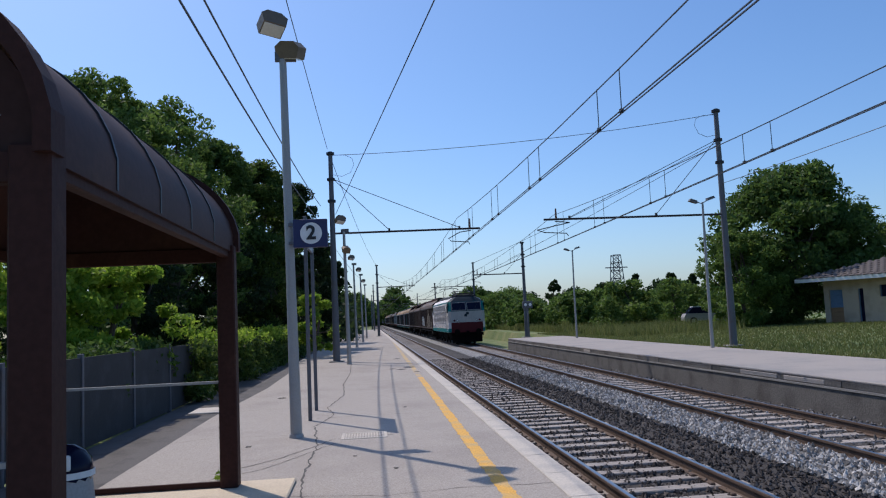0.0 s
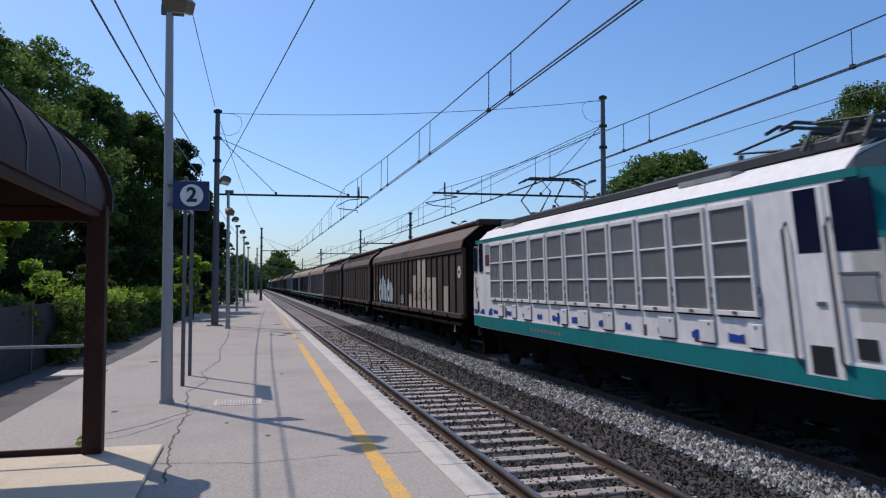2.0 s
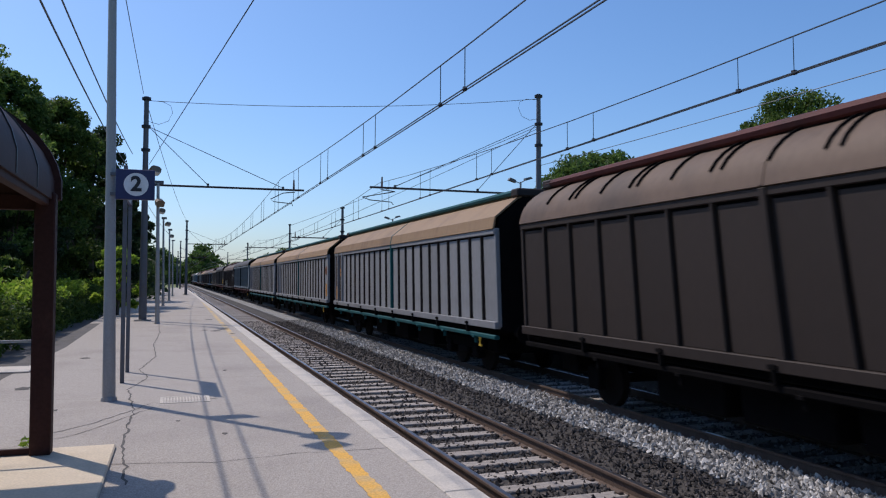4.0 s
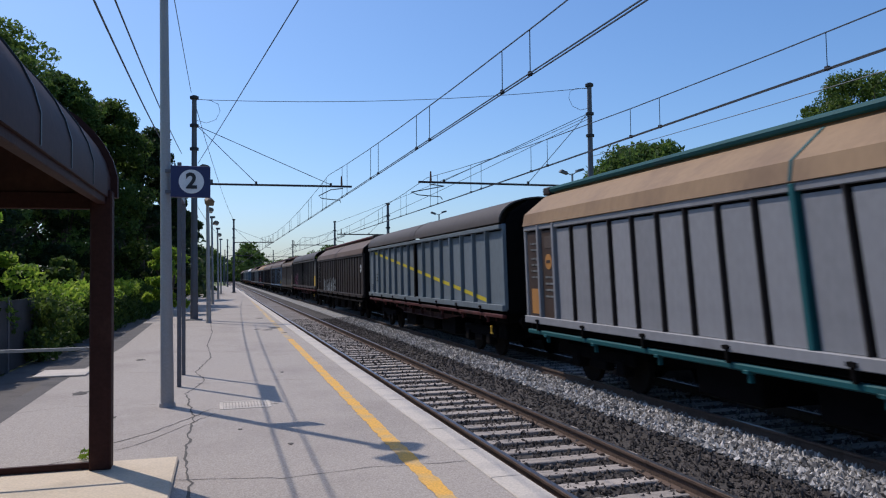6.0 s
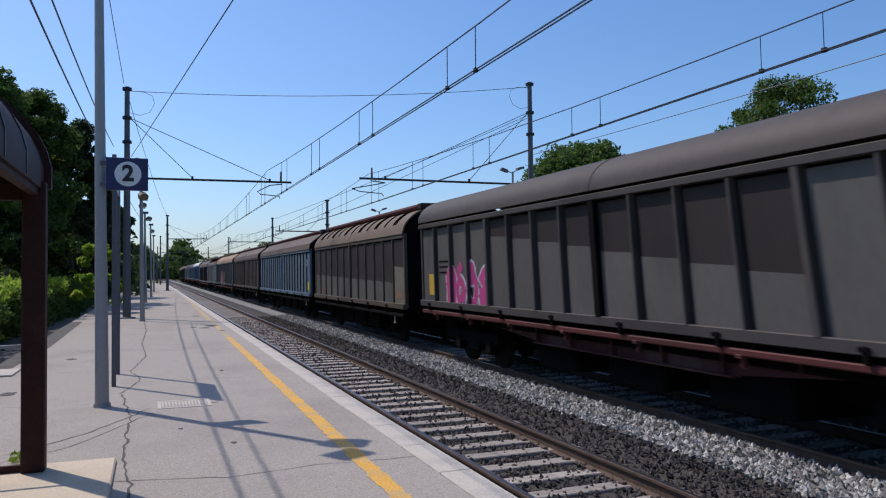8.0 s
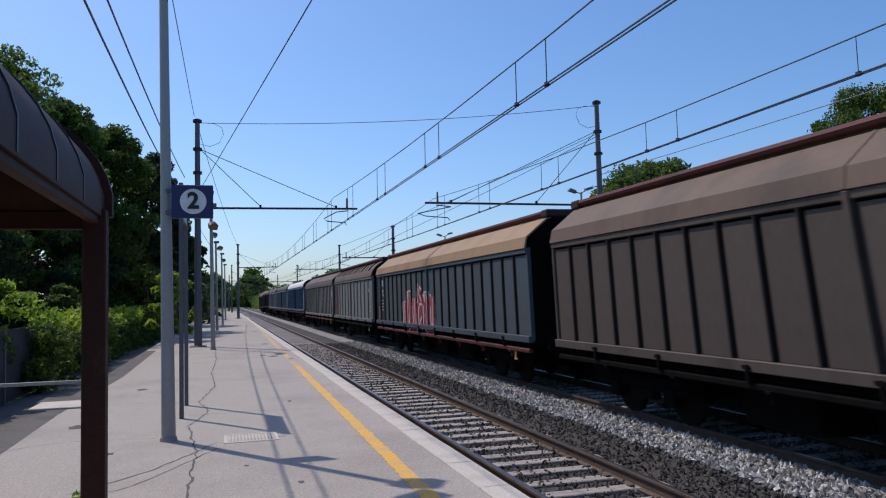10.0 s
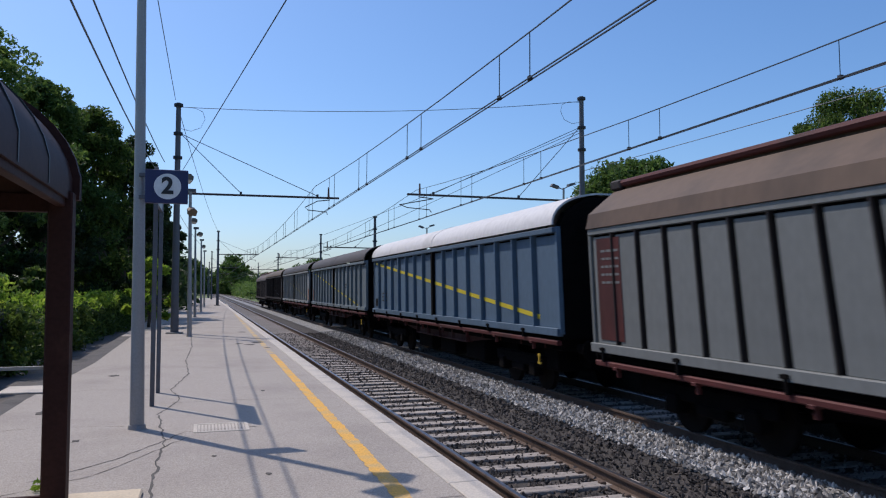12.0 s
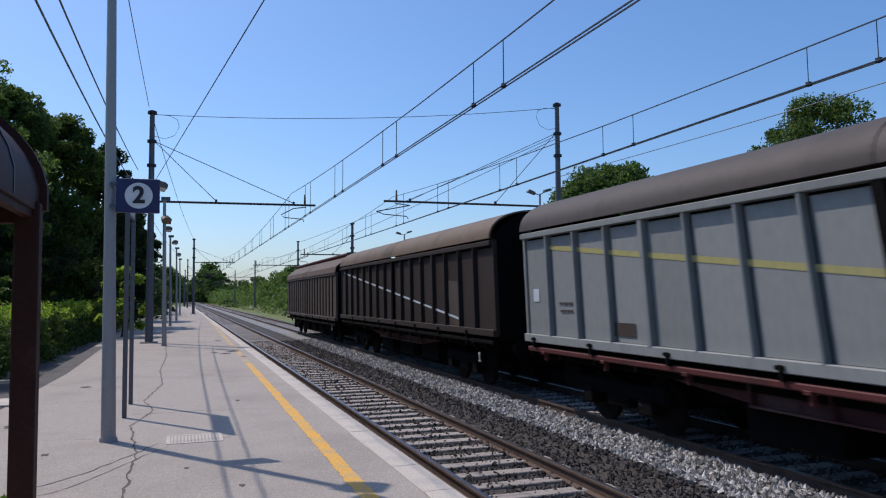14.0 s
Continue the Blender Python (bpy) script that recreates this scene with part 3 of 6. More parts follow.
def catenary_mast(x, y, z, top, arm_z, arm_x, label, detail=True):
    """A steel mast with its beam, stays, insulators and steady arm."""
    m = thing("catenary_mast", x, y, z, label, "catenary mast", "catenary masts")
    h, az, ax = top - z, arm_z - z, arm_x - x
    d = 1 if ax > 0 else -1
    part("mast", tube([(0, 0, 0), (0, 0, h * 0.5), (0, 0, h)], 0.15, 0.09, 10), M["mast"], m, "tapered grey steel mast", smooth=True)
    part("footing", box(-0.3, 0.3, -0.3, 0.3, -0.05, 0.05, 0.02), M["concrete"], m)
    part("beam", tube([(0, 0, az - 0.02), (ax, 0, az)], 0.042, 0.042, 8), M["dark"], m, "horizontal dark beam")
    sz = h * 0.865
    for f in (0.38, 0.86):
        part("stay", tube([(0.1 * d, 0, sz), (ax * f, 0, az + 0.06)], 0.014, 0.014, 6), M["wire"], m)
        part("clamp", box(ax * f - 0.04, ax * f + 0.04, -0.04, 0.04, az - 0.02, az + 0.12), M["dark"], m)
    for bz in (h * 0.99, sz, sz - 0.9):
        part("band", tube([(0, 0, bz - 0.05), (0, 0, bz + 0.05)], 0.17, 0.17, 10), M["dark"], m)
    f = 0.84 if d > 0 else 0.8
    part("insulator", tube([(ax * 0.94 - d * 0.05, 0, az), (ax * 0.94 - d * 0.05, 0, az + 0.42)], 0.045, 0.03, 8), M["insul"], m)
    st = [(ax * 0.94, 0, az - 0.08), (ax * 0.86, 0, az - 0.14), (ax * 0.78 if d > 0 else ax * 1.04, 0, az - 0.40), (ax * 0.80 if d > 0 else ax * 1.0, 0, az - 0.50), (ax * 0.92 if d > 0 else ax * 0.88, 0, az - 0.56), (ax * 0.925 if d > 0 else ax * 0.87, 0, az - 0.66)]
    part("steady_arm", tube(st, 0.022, 0.018, 6), M["dark"], m, "bent steady arm")
    return m


catenary_mast(-4.34, 31.36, PZ, 9.2, 5.83, 1.71, "grey catenary mast on the platform with a long beam")
catenary_mast(11.17, 29.04, QZ, 10.05, 5.80, 3.89, "grey catenary mast beyond the far platform")
catenary_mast(-2.05, 81.0, PZ, 8.1, 5.75, 1.9, "distant catenary mast with its beam")
catenary_mast(8.7, 57.0, QZ - 0.1, 7.67, 5.3, 4.9, "distant catenary mast on the far side")
catenary_mast(-2.2, 131, -0.2, 8.4, 5.75, 1.9, "far catenary mast with its beam")
catenary_mast(8.6, 84, 0.5, 8.2, 5.6, 3.9, "far catenary mast beyond the tracks")
catenary_mast(8.6, 134, 0.5, 8.4, 5.6, 3.9, "far catenary mast beyond the tracks")
catenary_mast(-2.3, 181, -0.2, 8.4, 5.75, 1.9, "far catenary mast with its beam")
catenary_mast(8.6, 184, 0.5, 8.4, 5.6, 3.9, "far catenary mast beyond the tracks")
catenary_mast(-2.3, 240, -0.2, 8.4, 5.75, 1.9, "far catenary mast with its beam")

SUP = [-69, -19, 31.2, 81, 131, 181, 240, 300]


def overhead(x, xs, label, pull=0.0, sag=0.62):
    """Contact wires and messenger over one track, with droppers."""
    w = thing("overhead_line", 0, 0, 0, label, "overhead line", "overhead lines")
    at = lambda y: x + pull * min(1.0, max(0.0, (31.2 - y) / 50.2))      # the wires are pulled aside at the near support
    for dx in (-0.03, 0.03):
        part("contact_wire", tube([(at(y) + dx, y, 5.02) for y in SUP], 0.011, 0.011, 5), M["wire"], w)
    pts = []
    for a, b in zip(SUP, SUP[1:]):
        pts += [(at(p.y), p.y, p.z) for p in curve_pts((x, a, 6.25), (x, b, 6.25), sag, 12)[:-1]]
    part("messenger_wire", tube(pts, 0.011, 0.011, 5), M["wire"], w)
    for y in xs:
        i = max(k for k, s in enumerate(SUP) if s <= y)
        f = (y - SUP[i]) / (SUP[i + 1] - SUP[i])
        part("dropper", tube([(at(y), y, 5.02), (at(y) + 0.01, y + 0.02, 6.25 - 4 * sag * f * (1 - f))], 0.008, 0.008, 4), M["wire"], w)
        part("dropper_clamp", box(at(y) - 0.025, at(y) + 0.025, y - 0.03, y + 0.03, 5.0, 5.06), M["dark"], w)
    return w


DROP = [v for k in range(-1, 16) for v in (5.2 + 5.35 * k, 6.3 + 5.35 * k)]
overhead(T1, DROP, "contact and messenger wires with droppers over the near track")
overhead(T2, [v + 3.0 for v in DROP], "contact and messenger wires with droppers over the far track", -0.4, 0.73)


def cable(a, b, sag, label, r=0.012, n=16):
    c = thing("overhead_cable", 0, 0, 0, label, "cable", "overhead cables")
    part("strand", tube(curve_pts(a, b, sag, n), r, r, 5), M["wire"], c)
    return c


cable((-4.34, 31.36, 9.05), (11.17, 29.04, 9.85), 0.28, "cross-span cable between two masts")
cable((-4.45, 31.3, 9.3), (-4.55, -18, 9.3), 0.35, "thin cable running back from the mast top", 0.011)
cable((-4.2, 31.36, 6.6), (1.65, -18, 7.7), 0.05, "thin cable slanting over the platform", 0.011)
cable((-4.34, 31.5, 9.0), (-2.05, 81, 8.0), 0.5, "thin cable running on to the next mast")
cable((-4.8, 31.36, 6.96), (-4.9, -18, 6.9), 0.77, "dark service cable above the platform", 0.014)
cable((-5.1, 31.36, 6.67), (-4.9, -18, 6.67), 0.745, "dark service cable above the platform", 0.016)
cable((-5.1, 31.36, 6.67), (-3.3, 81, 6.4), 0.5, "service cable running on down the platform")
cable((11.17, 29.04, 8.7), (4.9, 57, 6.2), 0.15, "thin guy cable from the mast")
cable((11.17, 29.04, 8.6), (5.2, 44, 5.4), 0.05, "thin guy cable from the mast")
cable((11.17, 29.04, 7.0), (9.4, -16, 6.6), 0.3, "thin feeder cable beyond the tracks")
for mx, my, mz, s in ((-4.34, 31.3, 9.05, 1), (11.17, 29.0, 9.8, -1)):
    lp = thing("jumper_loop", mx, my, mz, "small hanging jumper loop at the mast top", "cable", "overhead cables")
    part("strand", tube([(s * a, 0, b) for a, b in ((0.05, 0), (0.6, -0.02), (0.88, -0.15), (0.95, -0.42), (0.8, -0.75), (0.45, -0.9), (0.1, -0.82))], 0.009, 0.009, 5), M["wire"], lp)


# ---- greenery ----
def tree(name, x, y, z, height, spread, label, material, seed, clumps=46, per=230, leaf=0.17, low=0.25, cat="tree"):
    """Tapered trunk, forking limbs and an uneven crown of many leaves with gaps."""
    g = random.Random(seed)
    t = thing(name, x, y, z, label, cat)
    bm = bmesh.new()
    add_tube(bm, [(0, 0, -0.1), (g.uniform(-.1, .1), 0, height * 0.25), (g.uniform(-.3, .3), g.uniform(-.3, .3), height * 0.6), (g.uniform(-.4, .4), 0, height * 0.85)], 0.045 * height * 0.55, 0.04, 8)
    part("trunk", bm, M["bark"], t, smooth=True)
    cs, rs = [], []
    for k in range(clumps):
        a = g.uniform(0, 6.283)
        f = low + (0.97 - low) * g.random() ** 0.8
        wide = spread * (math.sin(math.pi * min(1, max(0.05, (f - low) / (1.02 - low))) ** 0.75) * 0.9 + 0.18)
        rr = wide * g.random() ** 0.45
        c = (rr * math.cos(a), rr * math.sin(a), height * f)
        cs.append(c)
        rs.append(g.uniform(0.35, 0.95) * spread * 0.29)
    for c in cs[:10 if y < 70 else 3]:
        s = Vector((0, 0, height * g.uniform(0.2, 0.55)))
        e = Vector(c)
        part("limb", tube([s, s.lerp(e, 0.5) + Vector((0, 0, -0.1 * height * 0.2)), e], 0.012 * height, 0.02, 6), M["bark"], t)
    crown = new("crown", leaf_cloud("crown", cs, rs, per, leaf, material, seed))
    crown.parent = t
    return t


LF, LL, LD = M["leaf"], M["leaf_light"], M["leaf_dark"]
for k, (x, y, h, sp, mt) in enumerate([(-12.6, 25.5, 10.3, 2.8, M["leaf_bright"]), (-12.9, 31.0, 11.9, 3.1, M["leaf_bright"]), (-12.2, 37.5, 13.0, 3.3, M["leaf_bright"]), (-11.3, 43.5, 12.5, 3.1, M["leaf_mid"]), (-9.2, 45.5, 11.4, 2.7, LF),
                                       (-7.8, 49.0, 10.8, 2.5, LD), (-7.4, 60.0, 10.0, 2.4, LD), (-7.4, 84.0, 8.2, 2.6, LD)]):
    tree("broadleaf_tree", x, y, 0.4, h, sp, "tall dense green tree in the row behind the platform", mt, 11 + k, 95 if k < 2 else 125, 260, 0.085 + 0.0008 * y, 0.08)
# leaf_dark gives these lower trees the shade under the tall row
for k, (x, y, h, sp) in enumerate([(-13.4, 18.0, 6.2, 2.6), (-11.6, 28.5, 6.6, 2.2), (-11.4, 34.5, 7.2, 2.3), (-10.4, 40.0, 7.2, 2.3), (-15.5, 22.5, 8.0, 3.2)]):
    tree("broadleaf_tree", x, y, 0.4, h, sp, "lower tree under the tall row, shade in its dark leaves", LD, 31 + k, 90, 230, 0.09, 0.03)
tree("shrub", -8.7, 17.6, 0.4, 3.6, 1.5, "bright yellow-green leafy shrub behind the fence", LL, 21, 50, 200, 0.085, 0.2, "shrub")
tree("shrub", -10.0, 17.0, 0.4, 3.9, 1.6, "bright yellow-green leafy shrub behind the fence", LL, 22, 50, 200, 0.085, 0.2, "shrub")
tree("shrub", -5.6, 36.5, 0.4, 3.2, 1.1, "light green shrub beside the platform", LL, 23, 26, 150, 0.12, 0.1, "shrub")
tree("shrub", -7.6, 25.0, 0.4, 2.4, 0.9, "leafy green shrub at the platform edge", LF, 24, 22, 160, 0.1, 0.1, "shrub")
LM = M["leaf_mid"]
tree("broadleaf_tree", 27.0, 51.5, 0.78, 10.9, 5.3, "large rounded green tree behind the outbuilding", LM, 41, 190, 190, 0.2, 0.1)
tree("broadleaf_tree", 31.5, 53.0, 0.78, 8.6, 4.2, "rounded green tree behind the outbuilding", LF, 42, 110, 220, 0.13, 0.1)
tree("shrub", 21.6, 48.5, 0.72, 6.4, 2.9, "broad green shrubbery at the edge of the grass", M["leaf_bright"], 43, 100, 200, 0.12, 0.03, "shrub")
tree("shrub", 24.2, 48.5, 0.74, 4.0, 2.2, "low green shrubbery beside the outbuilding", LM, 44, 70, 180, 0.11, 0.02, "shrub")
tree("broadleaf_tree", 23.5, 27.2, 0.72, 10.0, 3.4, "tall green tree with loose branches near the outbuilding", LF, 47, 120, 240, 0.09, 0.34)
for k, (x, y, h, sp) in enumerate([(17.5, 60, 3.8, 2.8), (15.0, 66, 3.2, 2.6), (20, 74, 3.4, 3.0), (13.5, 78, 3.0, 2.6), (24, 66, 4.0, 3.0), (13, 95, 4.2, 3.5), (17, 105, 5.0, 4), (12.5, 120, 5, 4)]):
    tree("shrub", x, y, 0.7, h, sp, "rounded green thicket beyond the grass", M["leaf_bright"], 40 + k, 60, 120, 0.16, 0.02, "shrub")
for k in range(22):
    x, y = 20 + k * 8.0 + random.uniform(-3, 3), 186 - k * 3 + random.uniform(-12, 12)
    tree("broadleaf_tree", x, y, 0.5, random.uniform(5.5, 8.0), random.uniform(5, 7), "distant dark tree on the skyline", LD, 60 + k, 60, 60, 0.4, 0.0)
for k, (x, y) in enumerate([(38.6, 170), (66, 170), (70.5, 169), (58, 171)]):
    tree("conifer", x, y, 0.5, 9.2 + k % 2 * 0.6, 1.7, "distant dark tall conifer", LD, 90 + k, 50, 60, 0.4, 0.2)
for k in range(7):
    tree("broadleaf_tree", 6 - 16 * (k % 2) + random.uniform(-2, 6), 330 + 28 * k, 0.2, random.uniform(12, 19), 9, "far dark tree beyond the end of the line", LM, 100 + k, 60, 70, 0.7, 0.02)
for k in range(8):
    tree("broadleaf_tree", -12 - k % 3 * 3, 70 + 22 * k, 0.3, random.uniform(6, 9), 4, "far tree in the row along the line", LD, 120 + k, 50, 70, 0.3, 0.02)
for k in range(7):
    tree("broadleaf_tree", 16 + k % 3 * 4, 140 + 24 * k, 0.5, random.uniform(5, 8), 5, "far green tree along the line", LM, 140 + k, 50, 70, 0.35, 0.02)


def hedge(x, y0, y1, z0, z1, w, seed, label, material, dense=9):
    g = random.Random(seed)
    cs = [(x + g.uniform(-w, w), g.uniform(y0, y1), g.uniform(z0, z1)) for _ in range(int((y1 - y0) * dense))]
    ob = new("hedge", leaf_cloud("hedge", cs, [0.33] * len(cs), 90, 0.075, material, seed))
    return tagged(ob, label, "hedge", kind="stuff")


def woods(x0, y0, x1, y1, top, label, material, seed, leaf=0.5, n=420):
    """A far belt of trees and undergrowth that closes the view."""
    g = random.Random(seed)
    cs = []
    for _ in range(n):
        f = g.random()
        cs.append((x0 + (x1 - x0) * f + g.uniform(-4, 4), y0 + (y1 - y0) * f + g.uniform(-4, 4), 0.5 + top * g.random() ** 1.2 * (0.7 + 0.3 * math.sin(f * 37 + seed))))
    ob = new("far_woods", leaf_cloud("far_woods", cs, [2.2] * n, 90, leaf, material, seed))
    return tagged(ob, label, "woods", kind="stuff")


woods(12, 205, 200, 150, 6.0, "dark belt of woods on the skyline", M["leaf_dark"], 211)
woods(11, 330, 14, 90, 4.0, "green thicket along the far side of the line", M["leaf_bright"], 212, 0.3, 260)
woods(13, 100, 32, 62, 2.6, "light green thicket beyond the meadow", M["leaf_bright"], 213, 0.2, 220)
woods(-14, 330, -9, 60, 7.5, "dark belt of trees along the line", M["leaf_dark"], 214, 0.4, 320)
woods(-30, 420, 40, 400, 10.0, "dark woods closing the end of the line", M["leaf_mid"], 215, 0.7, 260)
hedge(-7.25, 19.0, 36, 0.5, 1.75, 0.34, 201, "trimmed dark hedge along the platform", M["leaf"])
# lighter leaves along the top put the sunlight into colour
hedge(-7.15, 18.6, 38, 1.72, 2.0, 0.36, 205, "lighter leaves on top of the hedge, sunlight in their colour", M["leaf_light"], 1.6)
hedge(-7.95, 12, 20, 1.0, 1.85, 0.35, 202, "green shoots above the grey screen fence", M["leaf_mid"])
hedge(-7.2, 36, 62, 0.4, 1.8, 0.5, 203, "dark hedge continuing along the platform", M["leaf"])
# added fill; its dark leaf colour stands in for shade
hedge(-12.6, 5, 60, 0.4, 4.2, 1.0, 204, "dense undergrowth fill behind the trees, shade in its leaf colour", M["leaf_dark"])
fence = thing("screen_fence", -7.42, 0, 0.38, "dull grey screen fence behind the platform", "fence")
for k in range(7):
    part("fence_post", box(-0.04, 0.04, 2.0 + 2.6 * k - 0.04, 2.0 + 2.6 * k + 0.04, 0, 1.5, 0.006), M["mast"], fence)
    part("fence_panel", box(-0.015, 0.015, 2.05 + 2.6 * k, 4.55 + 2.6 * k, 0.05, 1.44), M["fence"], fence)


def blades(name, n, xr, yr, hr, label, seed, z):
    g = np.random.default_rng(seed)
    x = xr[0] + (xr[1] - xr[0]) * g.random(n) ** 1.3
    y = g.uniform(*yr, n)
    h = g.uniform(*hr, n)
    a = g.uniform(0, 6.28, n)
    w = 0.02 + 0.012 * g.random(n)
    zz = z(x)
    lean = g.normal(0, 0.25, (n, 2)) * h[:, None]
    p0 = np.stack([x - w * np.cos(a), y - w * np.sin(a), zz], -1)
    p1 = np.stack([x + w * np.cos(a), y + w * np.sin(a), zz], -1)
    p2 = np.stack([x + lean[:, 0], y + lean[:, 1], zz + h], -1)
    v = np.stack([p0, p1, p2], 1).reshape(-1, 3)
    ob = new(name, raw_mesh(name, v.tolist(), np.arange(3 * n).reshape(-1, 3).tolist(), M["blade"]))
    return tagged(ob, label, "grass", kind="stuff")


gz = lambda x: np.interp(x, [10.35, 13, 18, 24, 34], [0.54, 0.56, 0.66, 0.76, 0.8]) - 0.01
blades("grass", 90000, (10.55, 32), (10, 62), (0.04, 0.16), "uneven green meadow grass", 301, gz)
blades("tall_grass", 16000, (12, 20), (45, 100), (0.3, 0.9), "taller pale grass towards the thicket", 302, gz)
tuft = thing("weed_tuft", -4.55, 8.25, PZ, "small green weed growing from a crack", "weed")
tc = new("leaves", leaf_cloud("weed_leaves", [(0, 0, 0.05), (0.04, 0.05, 0.04)], [0.07, 0.06], 40, 0.03, M["leaf_light"], 5))
tc.parent = tuft


# ---- house across the line ----
def house():
    a, b = Vector((25.6, 46.0)), Vector((28.45, 39.4))
    way = (b - a).normalized()
    hs = thing("station_outbuilding", a.x, a.y, 0.72, "low cream plastered outbuilding with a tiled hip roof", "building", rz=math.degrees(math.atan2(way.y, way.x)))
    L, D, H = (b - a).length, 6.0, 2.75
    holes = [(0.35, 1.25, 0.0, 2.1), (2.25, 2.6, 0.0, 2.1), (3.6, 4.75, 1.55, 2.25), (5.75, 6.3, 0.0, 2.15)]
    # front wall built round its openings; its outer face is y = 0, the house lies behind at +y
    xs = [0.0] + [v for h in holes for v in h[:2]] + [L]
    for k in range(0, len(xs) - 1, 2):
        part("wall_pier", box(xs[k], xs[k + 1], 0, 0.25, -0.2, H), M["plaster"], hs)
    for x0, x1, z0, z1 in holes:
        part("lintel", box(x0, x1, 0.002, 0.248, z1, H), M["plaster"], hs)
        if z0 > 0:
            part("wall_below", box(x0, x1, 0.002, 0.248, -0.2, z0), M["plaster"], hs)
    # dark material here paints the shade under the porch roof
    part("side_wall", box(L - 0.25, L, 0.25, D, -0.2, H), M["concrete_dark"], hs, "side wall in dark concrete standing in for porch shade")
    for py_ in (-0.5, D):
        part("porch_post", box(L + 2.9, L + 3.03, py_, py_ + 0.13, -0.2, H), M["bark"], hs)
    part("porch_screen", box(L + 0.05, L + 2.9, D - 0.2, D - 0.1, -0.2, H), M["concrete_dark"], hs)
    part("side_wall", box(0, 0.25, 0.25, D, -0.2, H), M["plaster"], hs)
    part("back_wall", box(0.25, L - 0.25, D - 0.25, D, -0.2, H), M["plaster"], hs)
    x0, x1, z0, z1 = holes[0]
    d = part("door", box(x0, x1, 0.1, 0.16, 0, 1.0), M["door_wood"], hs, "worn wooden lower door")
    part("door_panel", box(x0, x1, 0.11, 0.17, 1.0, z1), M["door_blue"], hs, "faded blue upper door")
    for x0, x1, z0, z1 in holes[1:]:
        f = part("window", box(x0, x1, 0.14, 0.16, z0, z1), M["glass"], hs, "dark opening")
        for fx in (x0, x1 - 0.05):
            part("jamb", box(fx, fx + 0.05, 0.08, 0.14, z0, z1), M["door_blue"], f)
    part("corner_strip", box(L - 0.3, L + 0.02, -0.02, 0.0, -0.2, H), M["plaster"], hs)
    part("downpipe", tube([(L - 0.32, -0.05, 0), (L - 0.32, -0.05, H)], 0.04), M["mast"], hs)
    e = 0.9
    roof = bmesh.new()
    RX, RH = L + 3.3, 1.8
    c = [(-e - 0.4, -e, H), (RX, -e, H), (RX, D + e, H), (-e - 0.4, D + e, H)]
    r = [(L - 0.6, D / 2, H + RH), (RX - 0.8, D / 2, H + RH)]
    lo = [roof.verts.new((x, y, z)) for x, y, z in c]
    up = [roof.verts.new((x, y, z + 0.16)) for x, y, z in c]
    rg = [roof.verts.new(v) for v in r]
    for k in range(4):
        roof.faces.new((lo[k], lo[(k + 1) % 4], up[(k + 1) % 4], up[k]))
    roof.faces.new(lo[::-1])
    roof.faces.new((up[0], up[1], rg[1], rg[0])), roof.faces.new((up[1], up[2], rg[1]))
    roof.faces.new((up[2], up[3], rg[0], rg[1])), roof.faces.new((up[3], up[0], rg[0]))
    rf = part("roof", roof, M["tile"], hs, "brown tiled hip roof")
    for (ax, ay), (bx, by) in (((c[0][0], c[0][1]), (c[1][0], c[1][1])), ((c[1][0], c[1][1]), (c[2][0], c[2][1]))):
        part("fascia", box(min(ax, bx) - 0.03, max(ax, bx) + 0.03, min(ay, by) - 0.03, max(ay, by) + 0.03, H - 0.10, H + 0.12), M["white"], hs, "pale fascia board")
    # courses of tiles on the slope that faces the line
    rows, n = 12, 40
    tile = mesh_of(prism([(-0.14, 0.0), (-0.07, 0.05), (0.07, 0.05), (0.14, 0.0)], -0.27, 0.27), "roof_tile", M["tile"])
    slope = math.atan2(RH - 0.16, D / 2 + e)
    for j in range(rows):
        f = (j + 0.5) / rows
        xa = c[0][0] + (r[0][0] - c[0][0]) * f
        xb = c[1][0] + (r[1][0] - c[1][0]) * f
        for k in range(int((xb - xa) / 0.42)):
            piece("roof_tile", tile, rf, pose(xa + 0.2 + k * 0.42, -e + (D / 2 + e) * f, H + 0.16 + (RH - 0.16) * f, math.degrees(slope), 0, 0))
    return hs


house()
picket = thing("picket_fence", 29.5, 37.2, 0.75, "weathered wooden picket fence beside the outbuilding", "fence", rz=-60)
slat = mesh_of(box(-0.04, 0.04, -0.012, 0.012, 0, 1.15), "slat", M["sleeper"])
for k in range(18):
    piece("slat", slat, picket, pose(k * 0.16, 0, random.uniform(-0.04, 0.04)))
part("cross_rail", box(-0.1, 2.9, 0.013, 0.045, 0.8, 0.88), M["sleeper"], picket)

# lattice pylon on the skyline
py = thing("lattice_pylon", 53.4, 170, 0.5, "distant dark lattice pylon", "pylon")
lat = bmesh.new()
W = lambda z: 1.7 - 0.06 * z
for sx in (-1, 1):
    for sy in (-1, 1):
        add_tube(lat, [(sx * W(0), sy * W(0), 0), (sx * W(14.3), sy * W(14.3), 14.3)], 0.12, 0.1, 4)
part("legs", lat, M["mast"], py)
br = bmesh.new()
